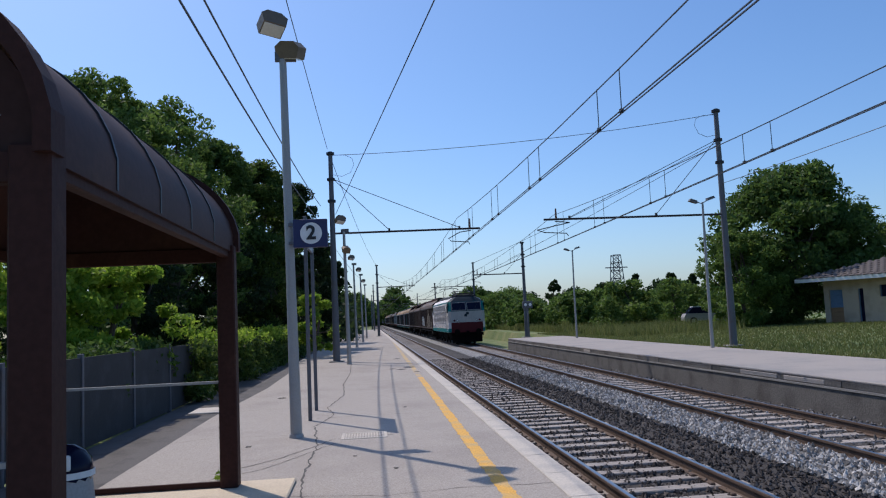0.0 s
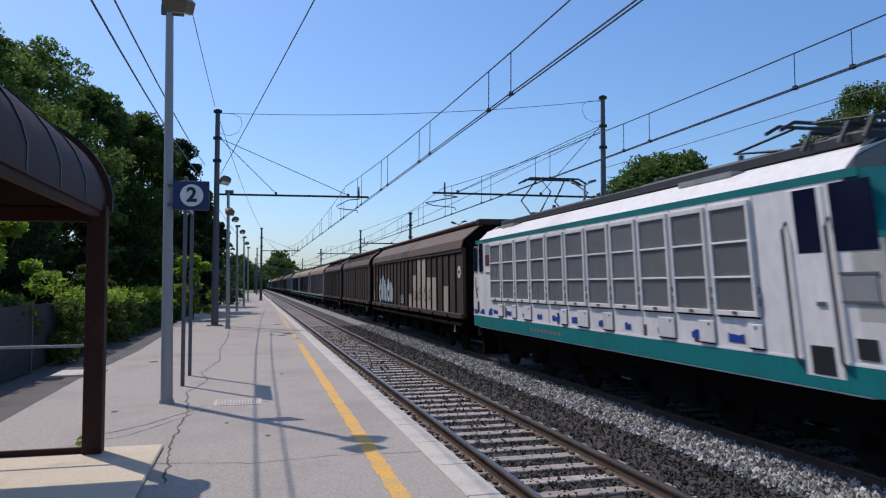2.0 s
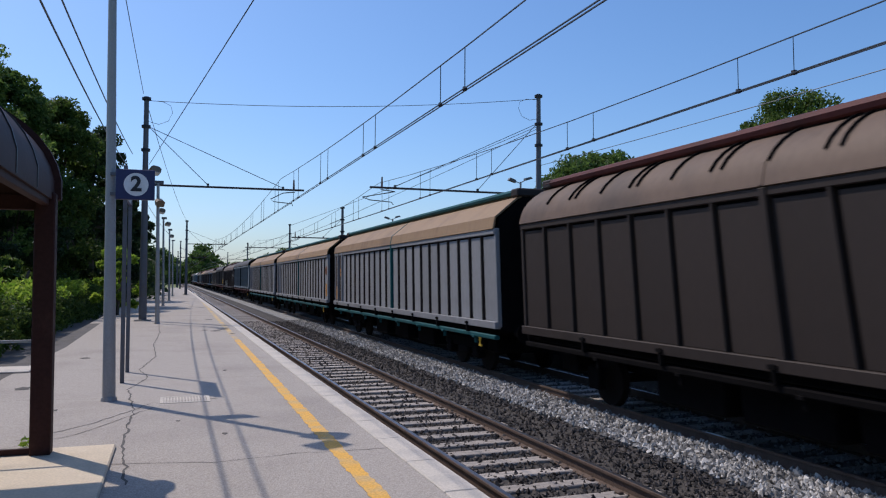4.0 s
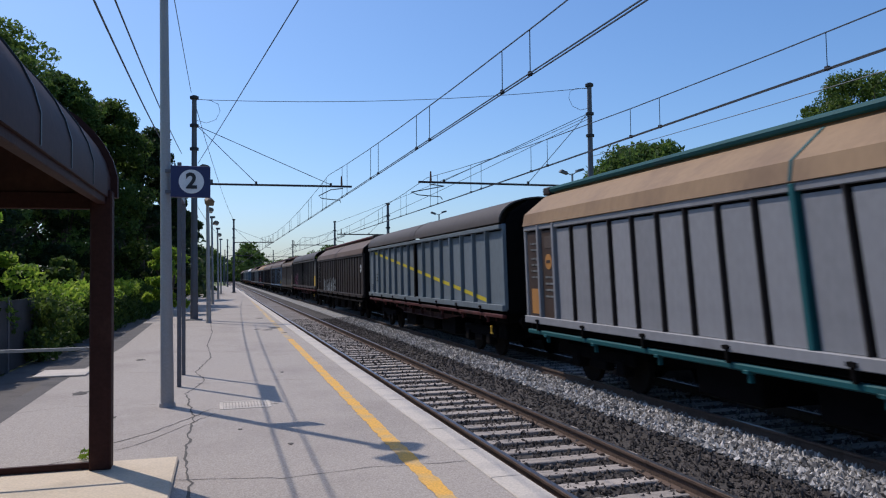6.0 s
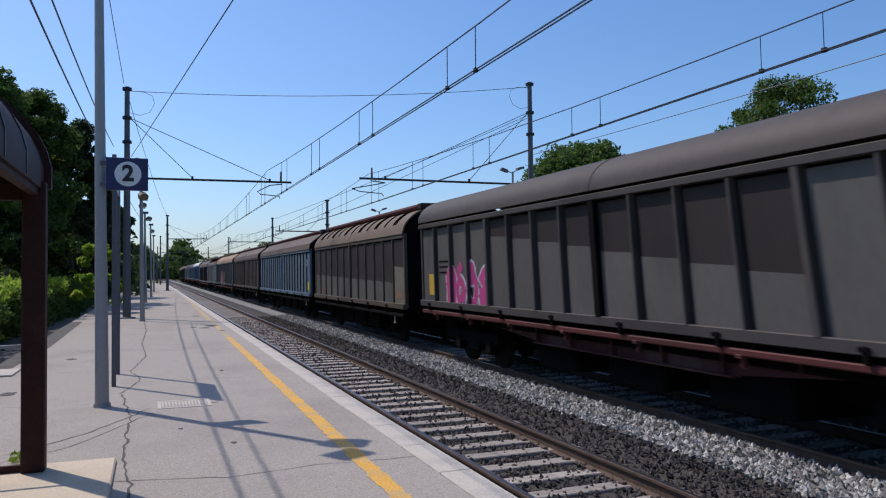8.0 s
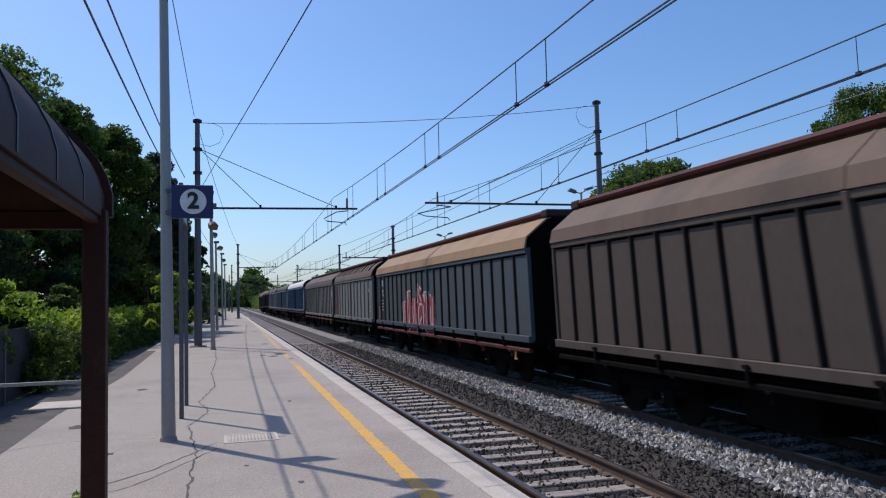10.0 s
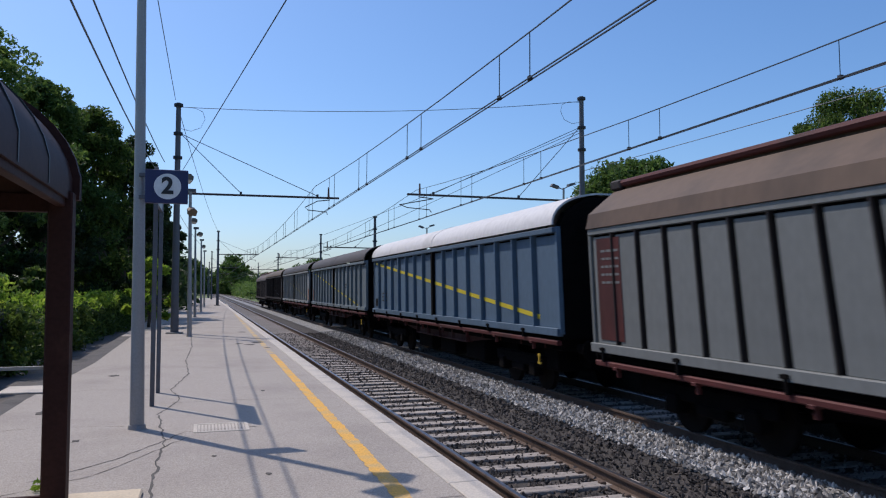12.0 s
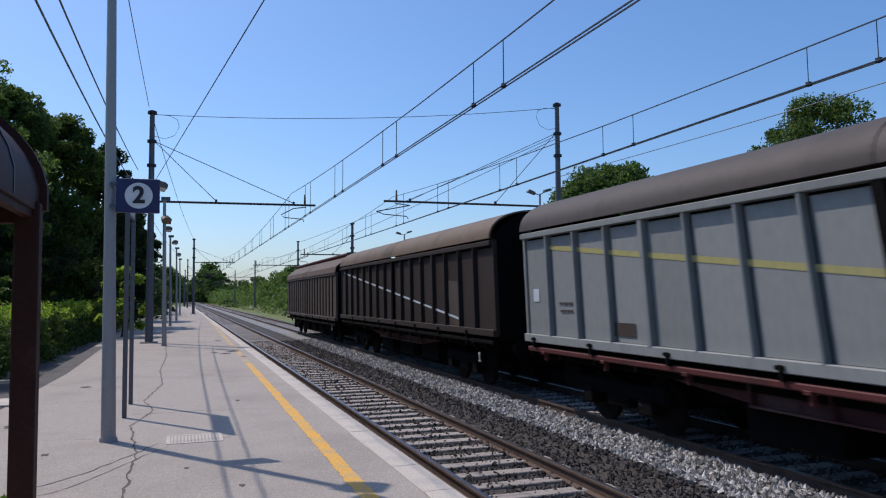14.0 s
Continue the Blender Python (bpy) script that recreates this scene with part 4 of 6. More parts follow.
for k in range(8):
    z0, z1 = k * 1.78, (k + 1) * 1.78
    for sy in (-1, 1):
        add_tube(br, [(-W(z0), sy * W(z0), z0), (W(z1), sy * W(z1), z1)], 0.07, 0.07, 4)
        add_tube(br, [(W(z0), sy * W(z0), z0), (-W(z1), sy * W(z1), z1)], 0.07, 0.07, 4)
        add_tube(br, [(-W(z1), sy * W(z1), z1), (W(z1), sy * W(z1), z1)], 0.07, 0.07, 4)
part("bracing", br, M["mast"], py)
part("crossarm", tube([(-2.6, 0, 11.4), (2.6, 0, 11.4)], 0.12, 0.12, 4), M["mast"], py)

# signal box by the far mast, parked car under the tree, low box at platform end
sg = thing("signal_box", 8.35, 54.5, QZ, "grey box with two dark round signal faces", "signal")
part("case", box(-0.35, 0.35, -0.12, 0.12, 2.05, 2.55, 0.02), M["mast"], sg)
part("stand", box(-0.05, 0.05, -0.05, 0.05, 0, 2.05), M["mast"], sg)
for sx in (-0.17, 0.17):
    part("signal_face", tube([(sx, -0.125, 2.3), (sx, -0.15, 2.3)], 0.11, 0.11, 12), M["lens"], sg)

# pale car half hidden under the shrubs
def parked_car(x, y, z, rz):
    c = thing("parked_car", x, y, z, "small pale grey car parked under the shrubs", "car", rz=rz)
    prof = [(-1.9, 0.3), (1.9, 0.3), (1.92, 0.62), (1.1, 0.86), (-1.75, 0.9), (-1.92, 0.6)]
    part("body", prism(prof, -0.78, 0.78), M["galv"], c)
    part("cabin", prism([(-1.6, 0.9), (0.95, 0.87), (0.35, 1.38), (-1.2, 1.4)], -0.68, 0.68), M["glass"], c)
    part("roof", prism([(-1.2, 1.4), (0.35, 1.38), (0.3, 1.42), (-1.15, 1.44)], -0.66, 0.66), M["white"], c)
    for sx in (-1.2, 1.2):
        for sy in (-0.7, 0.7):
            wh = part("wheel", tube([(sx, sy - 0.09, 0.3), (sx, sy + 0.09, 0.3)], 0.3, 0.3, 16), M["black"], c)
            part("rim", tube([(sx, sy - 0.095, 0.3), (sx, sy + 0.095, 0.3)], 0.17, 0.17, 12), M["galv"], wh)
    return c


parked_car(24.5, 60.8, 0.75, -12)

cover = thing("pale_cover_slab", -5.95, 15.1, PZ, "pale flat concrete cover beside the platform edge", "cover slab")
part("slab_top", box(-0.4, 0.4, -0.45, 0.45, 0.0, 0.03, 0.01), M["coping"], cover)

# ---- the train ----
def paint(name, base, second=None, amount=0.35, vary=0.12, rough=0.55):
    return mat(name, base, max(rough, 0.65), vary=vary * 0.6, scale=0.9, fine=9, bump=0.015, second=second, amount=amount, stretch=(1, 1, 0.5), per_object=0.10, spec=0.25)


C = dict(
    brown=paint("wagon_brown", (0.062, 0.041, 0.031), (0.034, 0.024, 0.019)),
    black=paint("wagon_black", (0.035, 0.025, 0.020), (0.020, 0.015, 0.0125)),
    grey=paint("wagon_grey", (0.26, 0.26, 0.265), (0.22, 0.215, 0.21)),
    bluegrey=paint("wagon_blue_grey", (0.161, 0.192, 0.208), (0.130, 0.152, 0.161)),
    light_grey=paint("wagon_light_grey", (0.25, 0.257, 0.245), (0.19, 0.19, 0.178)),
    slate=paint("wagon_slate", (0.072, 0.090, 0.102), (0.055, 0.066, 0.074)),
    blue=paint("wagon_blue", (0.105, 0.155, 0.211), (0.087, 0.118, 0.155)),
    pale=paint("wagon_pale_grey", (0.178, 0.184, 0.174), (0.135, 0.134, 0.125)),
    dirty=paint("wagon_dirty_grey", (0.088, 0.068, 0.055), (0.052, 0.040, 0.033), 0.5),
    cream=paint("bare_cream_panel", (0.442, 0.391, 0.315), (0.323, 0.255, 0.170), 0.4),
    roof_tan=paint("roof_tan", (0.30, 0.195, 0.105), (0.22, 0.14, 0.08), 0.5),
    roof_brown=paint("roof_brown", (0.128, 0.085, 0.058), (0.080, 0.056, 0.041), 0.5),
    roof_dark=paint("roof_dark", (0.070, 0.058, 0.050), (0.047, 0.039, 0.034)),
    roof_white=paint("roof_white", (0.66, 0.64, 0.62), (0.52, 0.50, 0.47)),
    red=paint("frame_red", (0.099, 0.028, 0.025), (0.056, 0.022, 0.019), 0.5),
    red_worn=paint("worn_frame_red", (0.075, 0.026, 0.022), (0.16, 0.10, 0.085), 0.42, vary=0.3),
    teal=paint("frame_teal", (0.012, 0.087, 0.093), (0.019, 0.056, 0.062), 0.4),
    orange=paint("orange_patch", (0.468, 0.221, 0.060), (0.340, 0.170, 0.068)),
    yellow=paint("yellow_plate", (0.612, 0.399, 0.043), (0.510, 0.340, 0.051)),
    stripe=paint("yellow_stripe", (0.595, 0.476, 0.034), (0.493, 0.408, 0.068)),
    stripe_faint=paint("faint_stripe", (0.40, 0.36, 0.14), (0.3, 0.28, 0.16)),
    spray_white=paint("spray_white", (0.561, 0.595, 0.612), (0.425, 0.468, 0.493)),
    spray_cyan=paint("spray_pale_blue", (0.340, 0.493, 0.561), (0.255, 0.383, 0.442)),
    spray_red=paint("spray_red", (0.306, 0.043, 0.051), (0.238, 0.034, 0.043)),
    spray_pink=paint("spray_pink", (0.468, 0.068, 0.212), (0.340, 0.051, 0.170)),
    grime=paint("wagon_grime", (0.034, 0.026, 0.023), (0.024, 0.019, 0.017), 0.5),
    soot=paint("sooty_grey", (0.078, 0.068, 0.060), (0.05, 0.043, 0.038), 0.5),
    film_pale=paint("scrubbed_panel", (0.19, 0.165, 0.13), (0.14, 0.12, 0.095), 0.5),
    rib_tan=paint("weathered_tan_rib", (0.10, 0.082, 0.062), (0.065, 0.05, 0.038), 0.45),
    roof_pale=paint("roof_pale_tan", (0.165, 0.118, 0.078), (0.105, 0.075, 0.05), 0.5),
    orange_faint=paint("faint_orange", (0.25, 0.15, 0.085), (0.2, 0.14, 0.1), 0.5),
    grey_film=paint("washed_panel", (0.115, 0.108, 0.096), (0.085, 0.078, 0.068), 0.5),
    loco_navy=paint("loco_navy", (0.006, 0.022, 0.036), (0.005, 0.015, 0.026), 0.4),
    # white dulled by dirt and by the shade on the leading nose
    soiled_shaded=paint("soiled_shaded_white", (0.43, 0.41, 0.365), (0.33, 0.31, 0.27), 0.45),
    rust=paint("rusty_patch", (0.22, 0.095, 0.05), (0.15, 0.07, 0.045), 0.5),
    washed_blue=paint("washed_blue_spray", (0.085, 0.098, 0.105), (0.045, 0.042, 0.040), 0.6, 0.3),
    washed_white=paint("washed_white_spray", (0.30, 0.33, 0.34), (0.12, 0.125, 0.125), 0.5, 0.3),
    maroon=paint("maroon_panel", (0.10, 0.035, 0.03), (0.08, 0.03, 0.026)),
    loco_white=paint("loco_white", (0.70, 0.665, 0.63), (0.56, 0.525, 0.485), 0.35),
    loco_teal=paint("loco_teal", (0.009, 0.170, 0.170), (0.013, 0.119, 0.123), 0.3),
    loco_red=paint("loco_red", (0.085, 0.006, 0.010), (0.05, 0.005, 0.007), 0.4),
    loco_blue=paint("loco_blue", (0.017, 0.060, 0.306), (0.017, 0.043, 0.204)),
    grille=paint("grille_grey", (0.255, 0.255, 0.246), (0.170, 0.170, 0.162), 0.4),
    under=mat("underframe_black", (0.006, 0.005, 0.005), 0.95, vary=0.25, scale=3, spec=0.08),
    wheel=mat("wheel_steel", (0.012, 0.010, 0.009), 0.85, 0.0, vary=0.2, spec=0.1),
)
HALF = 1.33       # half width of a wagon's side
SILL, EAVE = 1.16, 3.36


def wheelset(parent, y, r=0.46):
    """Two wheels on an axle."""
    ax = part("axle", tube([(-0.75, y, r), (0.75, y, r)], 0.08, 0.08, 8), C["wheel"], parent)
    for s in (-1, 1):
        bm = bmesh.new()
        add_tube(bm, [(s * 0.68, y, r), (s * 0.79, y, r)], r, r, 20)
        add_tube(bm, [(s * 0.66, y, r), (s * 0.685, y, r)], r + 0.028, r + 0.028, 20)
        part("wheel", bm, C["wheel"], ax)


def bogie(parent, y, wb=1.8):
    b = part("bogie", bmesh.new(), C["under"], parent, "dark two-axle bogie")
    for s in (-1, 1):
        part("bogie_frame", add_box(box(s * 1.0 - 0.08, s * 1.0 + 0.08, y - wb / 2 - 0.45, y + wb / 2 + 0.45, 0.52, 0.78, 0.03), s * 1.0 - 0.1, s * 1.0 + 0.1, y - 0.35, y + 0.35, 0.36, 0.55, 0.03), C["under"], b)
        for dy in (-wb / 2, wb / 2):
            part("axle_box", box(s * 1.02 - 0.12, s * 1.02 + 0.12, y + dy - 0.16, y + dy + 0.16, 0.32, 0.62, 0.03), C["under"], b)
    for dy in (-wb / 2, wb / 2):
        ax = part("axle", tube([(-0.75, y + dy, 0.46), (0.75, y + dy, 0.46)], 0.08, 0.08, 8), C["wheel"], b)
        for s in (-1, 1):
            part("wheel", tube([(s * 0.68, y + dy, 0.46), (s * 0.79, y + dy, 0.46)], 0.46, 0.46, 20), C["wheel"], b)


def buffers(parent, y, d):
    for s in (-0.87, 0.87):
        bf = part("buffer", tube([(s, y, 1.04), (s, y + d * 0.45, 1.04)], 0.10, 0.10, 10), C["under"], parent)
        part("buffer_head", tube([(s, y + d * 0.45, 1.04), (s, y + d * 0.49, 1.04)], 0.22, 0.22, 14), C["under"], bf)
    part("coupling", box(-0.09, 0.09, min(y, y + d * 0.5), max(y, y + d * 0.5), 0.92, 1.1), C["under"], parent)


def ribbon(bm, pts, w, x):
    """A flat brush stroke in the plane of a wagon's side, along (y, z) points."""
    prev = None
    for i, (y, z) in enumerate(pts):
        ny, nz = pts[min(i + 1, len(pts) - 1)]
        py_, pz = pts[max(i - 1, 0)]
        d = Vector((ny - py_, nz - pz))
        d = d.normalized() if d.length else Vector((1, 0))
        a, b = bm.verts.new((x, y - d.y * w, z + d.x * w)), bm.verts.new((x, y + d.y * w, z - d.x * w))
        if prev:
            bm.faces.new((prev[0], prev[1], b, a))
        prev = (a, b)


def spray(parent, y0, z0, wide, high, letters, cols, seed, x=-HALF - 0.012):
    """Abstract graffiti: loops, drips and zigzags, laid over one another in the given colours and widths."""
    g = random.Random(seed)
    arc = lambda cy, cz, ry, rz, a0, a1: [(cy + ry * math.cos(radians(a0 + (a1 - a0) * i / 9)), cz + rz * math.sin(radians(a0 + (a1 - a0) * i / 9))) for i in range(10)]
    sp = wide / letters
    for k in range(letters):
        cy, h, r = y0 + sp * (k + 0.5), high * g.uniform(0.75, 1.0), sp * 0.36
        sway = [(cy + r * 0.8 * math.sin(i * 1.3 + k), z0 + h * i / 6) for i in range(7)]
        zig = [(cy + r * (1 if i % 2 else -1) * g.uniform(0.5, 1), z0 + h * i / 4) for i in range(5)]
        drip = lambda f: [(cy + r * f, z0 + h * g.uniform(0.5, 1)), (cy + r * f * 0.9, z0 + h * 0.3), (cy + r * f, z0 - 0.02)]
        shapes = [[arc(cy, z0 + h * 0.6, r, h * 0.36, 0, 360), drip(-0.8), drip(0.1), drip(0.9)],
                  [zig, drip(-1.0), drip(0.6)],
                  [sway, arc(cy + r * 0.2, z0 + h * 0.3, r * 0.9, h * 0.3, -60, 230)],
                  [arc(cy, z0 + h * 0.4, r * 1.1, h * 0.4, 0, 360), arc(cy, z0 + h * 0.8, r * 0.5, h * 0.2, 20, 380)],
                  [drip(-1.0), drip(-0.4), drip(0.3), drip(0.95), arc(cy, z0 + h * 0.25, r, h * 0.22, 180, 360)]]
        strokes = g.choice(shapes)
        for layer, (col, ww) in enumerate(cols):
            bm = bmesh.new()
            for i, pts in enumerate(strokes):
                fine = [(p[0] + (q[0] - p[0]) * f, p[1] + (q[1] - p[1]) * f) for p, q in zip(pts, pts[1:]) for f in (0, 0.5)] + [pts[-1]]
                fine = [(py_ + g.gauss(0, 0.05) * ww, max(z0 - 0.1, pz + g.gauss(0, 0.05) * ww)) for py_, pz in fine]
                ribbon(bm, fine, ww * g.uniform(0.85, 1.15), x - 0.005 * layer - 0.0008 * i - 0.0002 * (k % 2))
            part("graffiti", bm, C[col], parent, "sprayed abstract graffiti strokes")


def wagon(s, L, style, label, side, roof, frame="under", ribs=23, special=(), extras=(), marks="", rib_col=""):
    """A covered sliding-wall wagon whose leading end is at local y = 0. special: panel number to (colour, from, to) of its height."""
    w = thing("covered_wagon", T2, 60 + s, 0, label, "freight wagon", "wagons of the train")
    SILL, EAVE = (1.34, 3.52) if style == "round" else (1.16, 3.36)
    lift = SILL - 1.16
    rib_col = rib_col or side
    special = dict(special)
    if marks:
        special.update({ribs - 1: (marks, 0, 1), ribs - 2: (marks, 0, 1)})
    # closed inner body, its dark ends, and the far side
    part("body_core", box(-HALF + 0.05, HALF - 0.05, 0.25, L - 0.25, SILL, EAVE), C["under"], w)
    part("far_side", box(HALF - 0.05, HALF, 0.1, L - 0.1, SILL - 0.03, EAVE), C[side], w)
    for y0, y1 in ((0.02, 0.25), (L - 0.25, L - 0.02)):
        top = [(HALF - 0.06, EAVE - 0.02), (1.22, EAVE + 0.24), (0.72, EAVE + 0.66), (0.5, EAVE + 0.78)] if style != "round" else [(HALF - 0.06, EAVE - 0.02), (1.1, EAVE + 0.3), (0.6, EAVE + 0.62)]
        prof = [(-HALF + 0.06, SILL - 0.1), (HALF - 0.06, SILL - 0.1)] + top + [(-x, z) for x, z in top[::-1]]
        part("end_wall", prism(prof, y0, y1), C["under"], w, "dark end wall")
    pitch = (L - 0.16) / ribs
    pan, groove = [], []
    door = ribs // 2
    for k in range(ribs):
        # gaps by ribs and header bare the black core as their shadow
        a, b = 0.08 + k * pitch + 0.03, 0.08 + (k + 1) * pitch - 0.095
        spec = special.get(k)
        if spec:
            col, f0, f1 = spec
            za, zb = SILL + 0.12, EAVE - 0.17
            part("panel", box(-HALF, -HALF + 0.04, a, b, za, zb, 0.008), C["grime" if col == "grey_film" else side], w)
            face = box(-HALF - 0.004, -HALF - 0.001, a + 0.01, b - 0.01, za + (zb - za) * f0, za + (zb - za) * f1)
            if 0 < f1 < 1:
                top = max(v.co.z for v in face.verts)
                for v in face.verts:
                    if v.co.z > top - 0.001 and v.co.y > (a + b) / 2:
                        v.co.z += 0.05 if col != "cream" else 0.0
            part("panel_face", face, C[col], w, "repainted panel patch")
        else:
            key = (round(b - a, 4), side, style)
            if key not in PANELS:
                PANELS[key] = mesh_of(box(-HALF, -HALF + 0.04, 0, b - a, SILL + 0.12, EAVE - 0.17, 0.008), "panel", C[side])
            piece("panel", PANELS[key], w, Matrix.Translation((0, a, 0)))
        post = k in ((ribs // 4, 3 * ribs // 4) if style == "round" else (door,)) or bool(marks) and k >= ribs - 2
        gap = style == "round" and k == door
        joint = frame == "teal" and k == door
        key = (rib_col, "rib", post, gap, style, joint)
        if key not in PANELS:
            wd = 0.026 + 0.03 * post + 0.06 * gap - 0.006 * (style == "slope")
            PANELS[key] = mesh_of(box(-HALF - (0.09 if style == "round" else 0.042 if not post else 0.07), -HALF + 0.05, -wd, wd, SILL + 0.1, EAVE - 0.03, 0.008), "rib", C["under"] if gap else C["grime"] if style == "slope" and not post else C[frame] if joint else C[rib_col])
        if k:
            piece("rib", PANELS[key], w, Matrix.Translation((0, 0.08 + k * pitch, 0)))
    for y in (0.06, L - 0.06):
        part("corner_post", box(-HALF - 0.02, -HALF + 0.08, y - 0.05, y + 0.05, SILL, EAVE, 0.012), C[rib_col], w)
    part("side_sill", box(-HALF - 0.085, -HALF + 0.05, 0.03, L - 0.03, SILL - 0.04, SILL + 0.12, 0.012), C[rib_col], w, "pale lower sill of the sliding wall")
    part("side_header", box(-HALF - (0.10 if style == "round" else 0.045), -HALF + 0.05, 0.05, L - 0.05, EAVE - 0.13, EAVE - 0.02, 0.01), C[rib_col], w)
    # roof
    if style == "slope":
        # a steep band above the wall, one straight slant, then a dark step under the roof rail
        half = [(-HALF - 0.03, EAVE - 0.02), (-1.30, EAVE + 0.24), (-0.74, EAVE + 0.69), (-0.66, EAVE + 0.70), (-0.64, EAVE + 0.80), (-0.3, EAVE + 0.84)]
    elif style == "ribbed":
        half = [(-HALF - 0.03, EAVE - 0.02), (-1.32, EAVE + 0.12), (-1.26, EAVE + 0.27), (-1.15, EAVE + 0.41), (-1.0, EAVE + 0.54), (-0.84, EAVE + 0.64), (-0.70, EAVE + 0.70), (-0.62, EAVE + 0.71), (-0.60, EAVE + 0.80), (-0.3, EAVE + 0.84)]
    else:
        half = [(-(HALF + 0.06) * math.cos(radians(a)) ** 0.8, EAVE + 0.03 + 0.66 * math.sin(radians(a)) ** 0.95) for a in (0, 8, 16, 24, 32, 40, 48, 56, 64, 72, 80)]
    full = half + [(-x, z) for x, z in half[::-1]]
    part("roof", sheet(full, 0.05, L - 0.05, -0.04), C[roof], w, "curved weathered roof", smooth=style != "slope")
    if style == "slope":
        part("roof_rail", tube([(-0.72, 0.12, EAVE + 0.85), (-0.72, L - 0.12, EAVE + 0.85)], 0.07, 0.07, 8), C[frame if frame != "under" else "red"], w, "rail along the roof edge")
    if style != "round":
        for y0, y1 in ((-0.04, 0.34), (L - 0.34, L + 0.04)):
            part("roof_hood", box(-0.80, 0.80, y0, y1, EAVE + 0.74, EAVE + 0.925, 0.03), C["grime"], w, "dark hood over the end of the roof rail")
    if style == "ribbed":
        part("roof_rail", tube([(-0.72, 0.12, EAVE + 0.84), (-0.72, L - 0.12, EAVE + 0.84)], 0.085, 0.085, 8), C["red"], w, "dark red rail along the roof")
        for k in range(1, ribs):
            for d in (-0.11, 0.11) if k % 2 else (0.0,):
                part("roof_rib", sheet([(x - 0.025, z + 0.025) for x, z in half[2:7]], k * pitch + d - 0.010, k * pitch + d + 0.010, -0.04), C["under"], w)
    for y in (door * pitch + 0.08,):
        part("roof_joint", sheet([(x - 0.015, z + 0.015) for x, z in (half if style == "round" else half[:3] if style == "slope" else half[:7])], y - 0.03, y + 0.03, -0.03), C[frame if frame == "teal" else roof], w)
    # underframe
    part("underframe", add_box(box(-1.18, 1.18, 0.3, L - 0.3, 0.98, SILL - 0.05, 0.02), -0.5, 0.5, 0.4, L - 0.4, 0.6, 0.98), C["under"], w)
    bz = 0.88 + lift * 1.3
    part("sole_bar", box(-HALF - 0.06, -HALF + 0.06, 0.12, L - 0.12, bz, bz + 0.10, 0.02), C[frame], w, "long frame bar under the wall")
    for k in range(int(L // 2.2)):
        y = 1.4 + k * 2.2
        if 0.2 < y < L - 0.2:
            part("step_bracket", add_box(box(-HALF - 0.075, -HALF + 0.05, y - 0.06, y + 0.06, bz - 0.03, bz + 0.025, 0.008), -HALF - 0.02, -HALF + 0.04, y - 0.03, y + 0.03, bz - 0.15, bz - 0.02), C["under"] if frame == "under" else C[frame], w)
            part("wall_latch", add_box(box(-HALF - 0.11, -HALF - 0.02, y + 0.30, y + 0.36, bz + 0.09, SILL + 0.06, 0.006), -HALF - 0.12, -HALF - 0.07, y + 0.26, y + 0.40, SILL + 0.0, SILL + 0.05), C["under"], w, "small locking lever")
    if style == "round":
        # deep girder with a fish belly, stiffeners, and small pale plates on its web
        web = bmesh.new()
        out = [(0.5, bz + 0.02), (L - 0.5, bz + 0.02), (L - 0.5, bz - 0.12), (L - 4.4, bz - 0.14), (L - 6.2, bz - 0.30), (6.2, bz - 0.30), (4.4, bz - 0.14), (0.5, bz - 0.12)]
        fa, fb = ([web.verts.new((x, y, z)) for y, z in out] for x in (-HALF + 0.22, -HALF + 0.25))
        for k in range(len(out)):
            web.faces.new((fa[k], fa[(k + 1) % len(out)], fb[(k + 1) % len(out)], fb[k]))
        web.faces.new(fa[::-1]), web.faces.new(fb)
        part("girder_web", web, C["red_worn"], w, "rusty dark red girder")
        part("girder_flange", box(-HALF + 0.12, -HALF + 0.32, 6.2, L - 6.2, bz - 0.33, bz - 0.30, 0.006), C["red_worn"], w)
        for k in range(13):
            y = 1.1 + k * (L - 2.2) / 12
            zb = bz - 0.30 if 6.2 < y < L - 6.2 else bz - 0.12
            part("stiffener", box(-HALF + 0.12, -HALF + 0.22, y - 0.012, y + 0.012, zb, bz), C["red_worn"], w)
        for y, wd in ((3.2, 0.26), (5.1, 0.16), (8.0, 0.2), (11.3, 0.3), (13.9, 0.18)):
            part("frame_plate", box(-HALF + 0.195, -HALF + 0.208, y, y + wd, bz - 0.115, bz - 0.03, 0.004), C["soiled_shaded"], w, "small pale data plate")
    hook = "yellow" if frame in ("teal", "red") else "cream"
    part("marker_hook", add_box(add_box(box(-HALF - 0.03, -HALF, 1.08, 1.12, 0.70, 0.89), -HALF - 0.03, -HALF, 1.02, 1.16, 0.67, 0.71), -HALF - 0.03, -HALF, 1.05, 1.15, 0.84, 0.88), C[hook], w, "small painted rope hook")
    # added boxes fill the underside so no daylight comes through
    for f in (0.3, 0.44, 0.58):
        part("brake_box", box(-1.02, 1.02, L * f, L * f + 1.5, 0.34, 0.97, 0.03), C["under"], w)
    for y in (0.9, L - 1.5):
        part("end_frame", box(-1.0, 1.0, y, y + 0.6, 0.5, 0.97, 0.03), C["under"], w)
    if L > 15:
        bogie(w, 2.9), bogie(w, L - 2.9)
    else:
        wheelset(w, 2.2), wheelset(w, L - 2.2)
        for y in (2.2, L - 2.2):
            for sx in (-1.1, 0.95):
                part("axle_guard", box(sx, sx + 0.15, y - 0.18, y + 0.18, 0.3, 0.7, 0.02), C["under"], w)
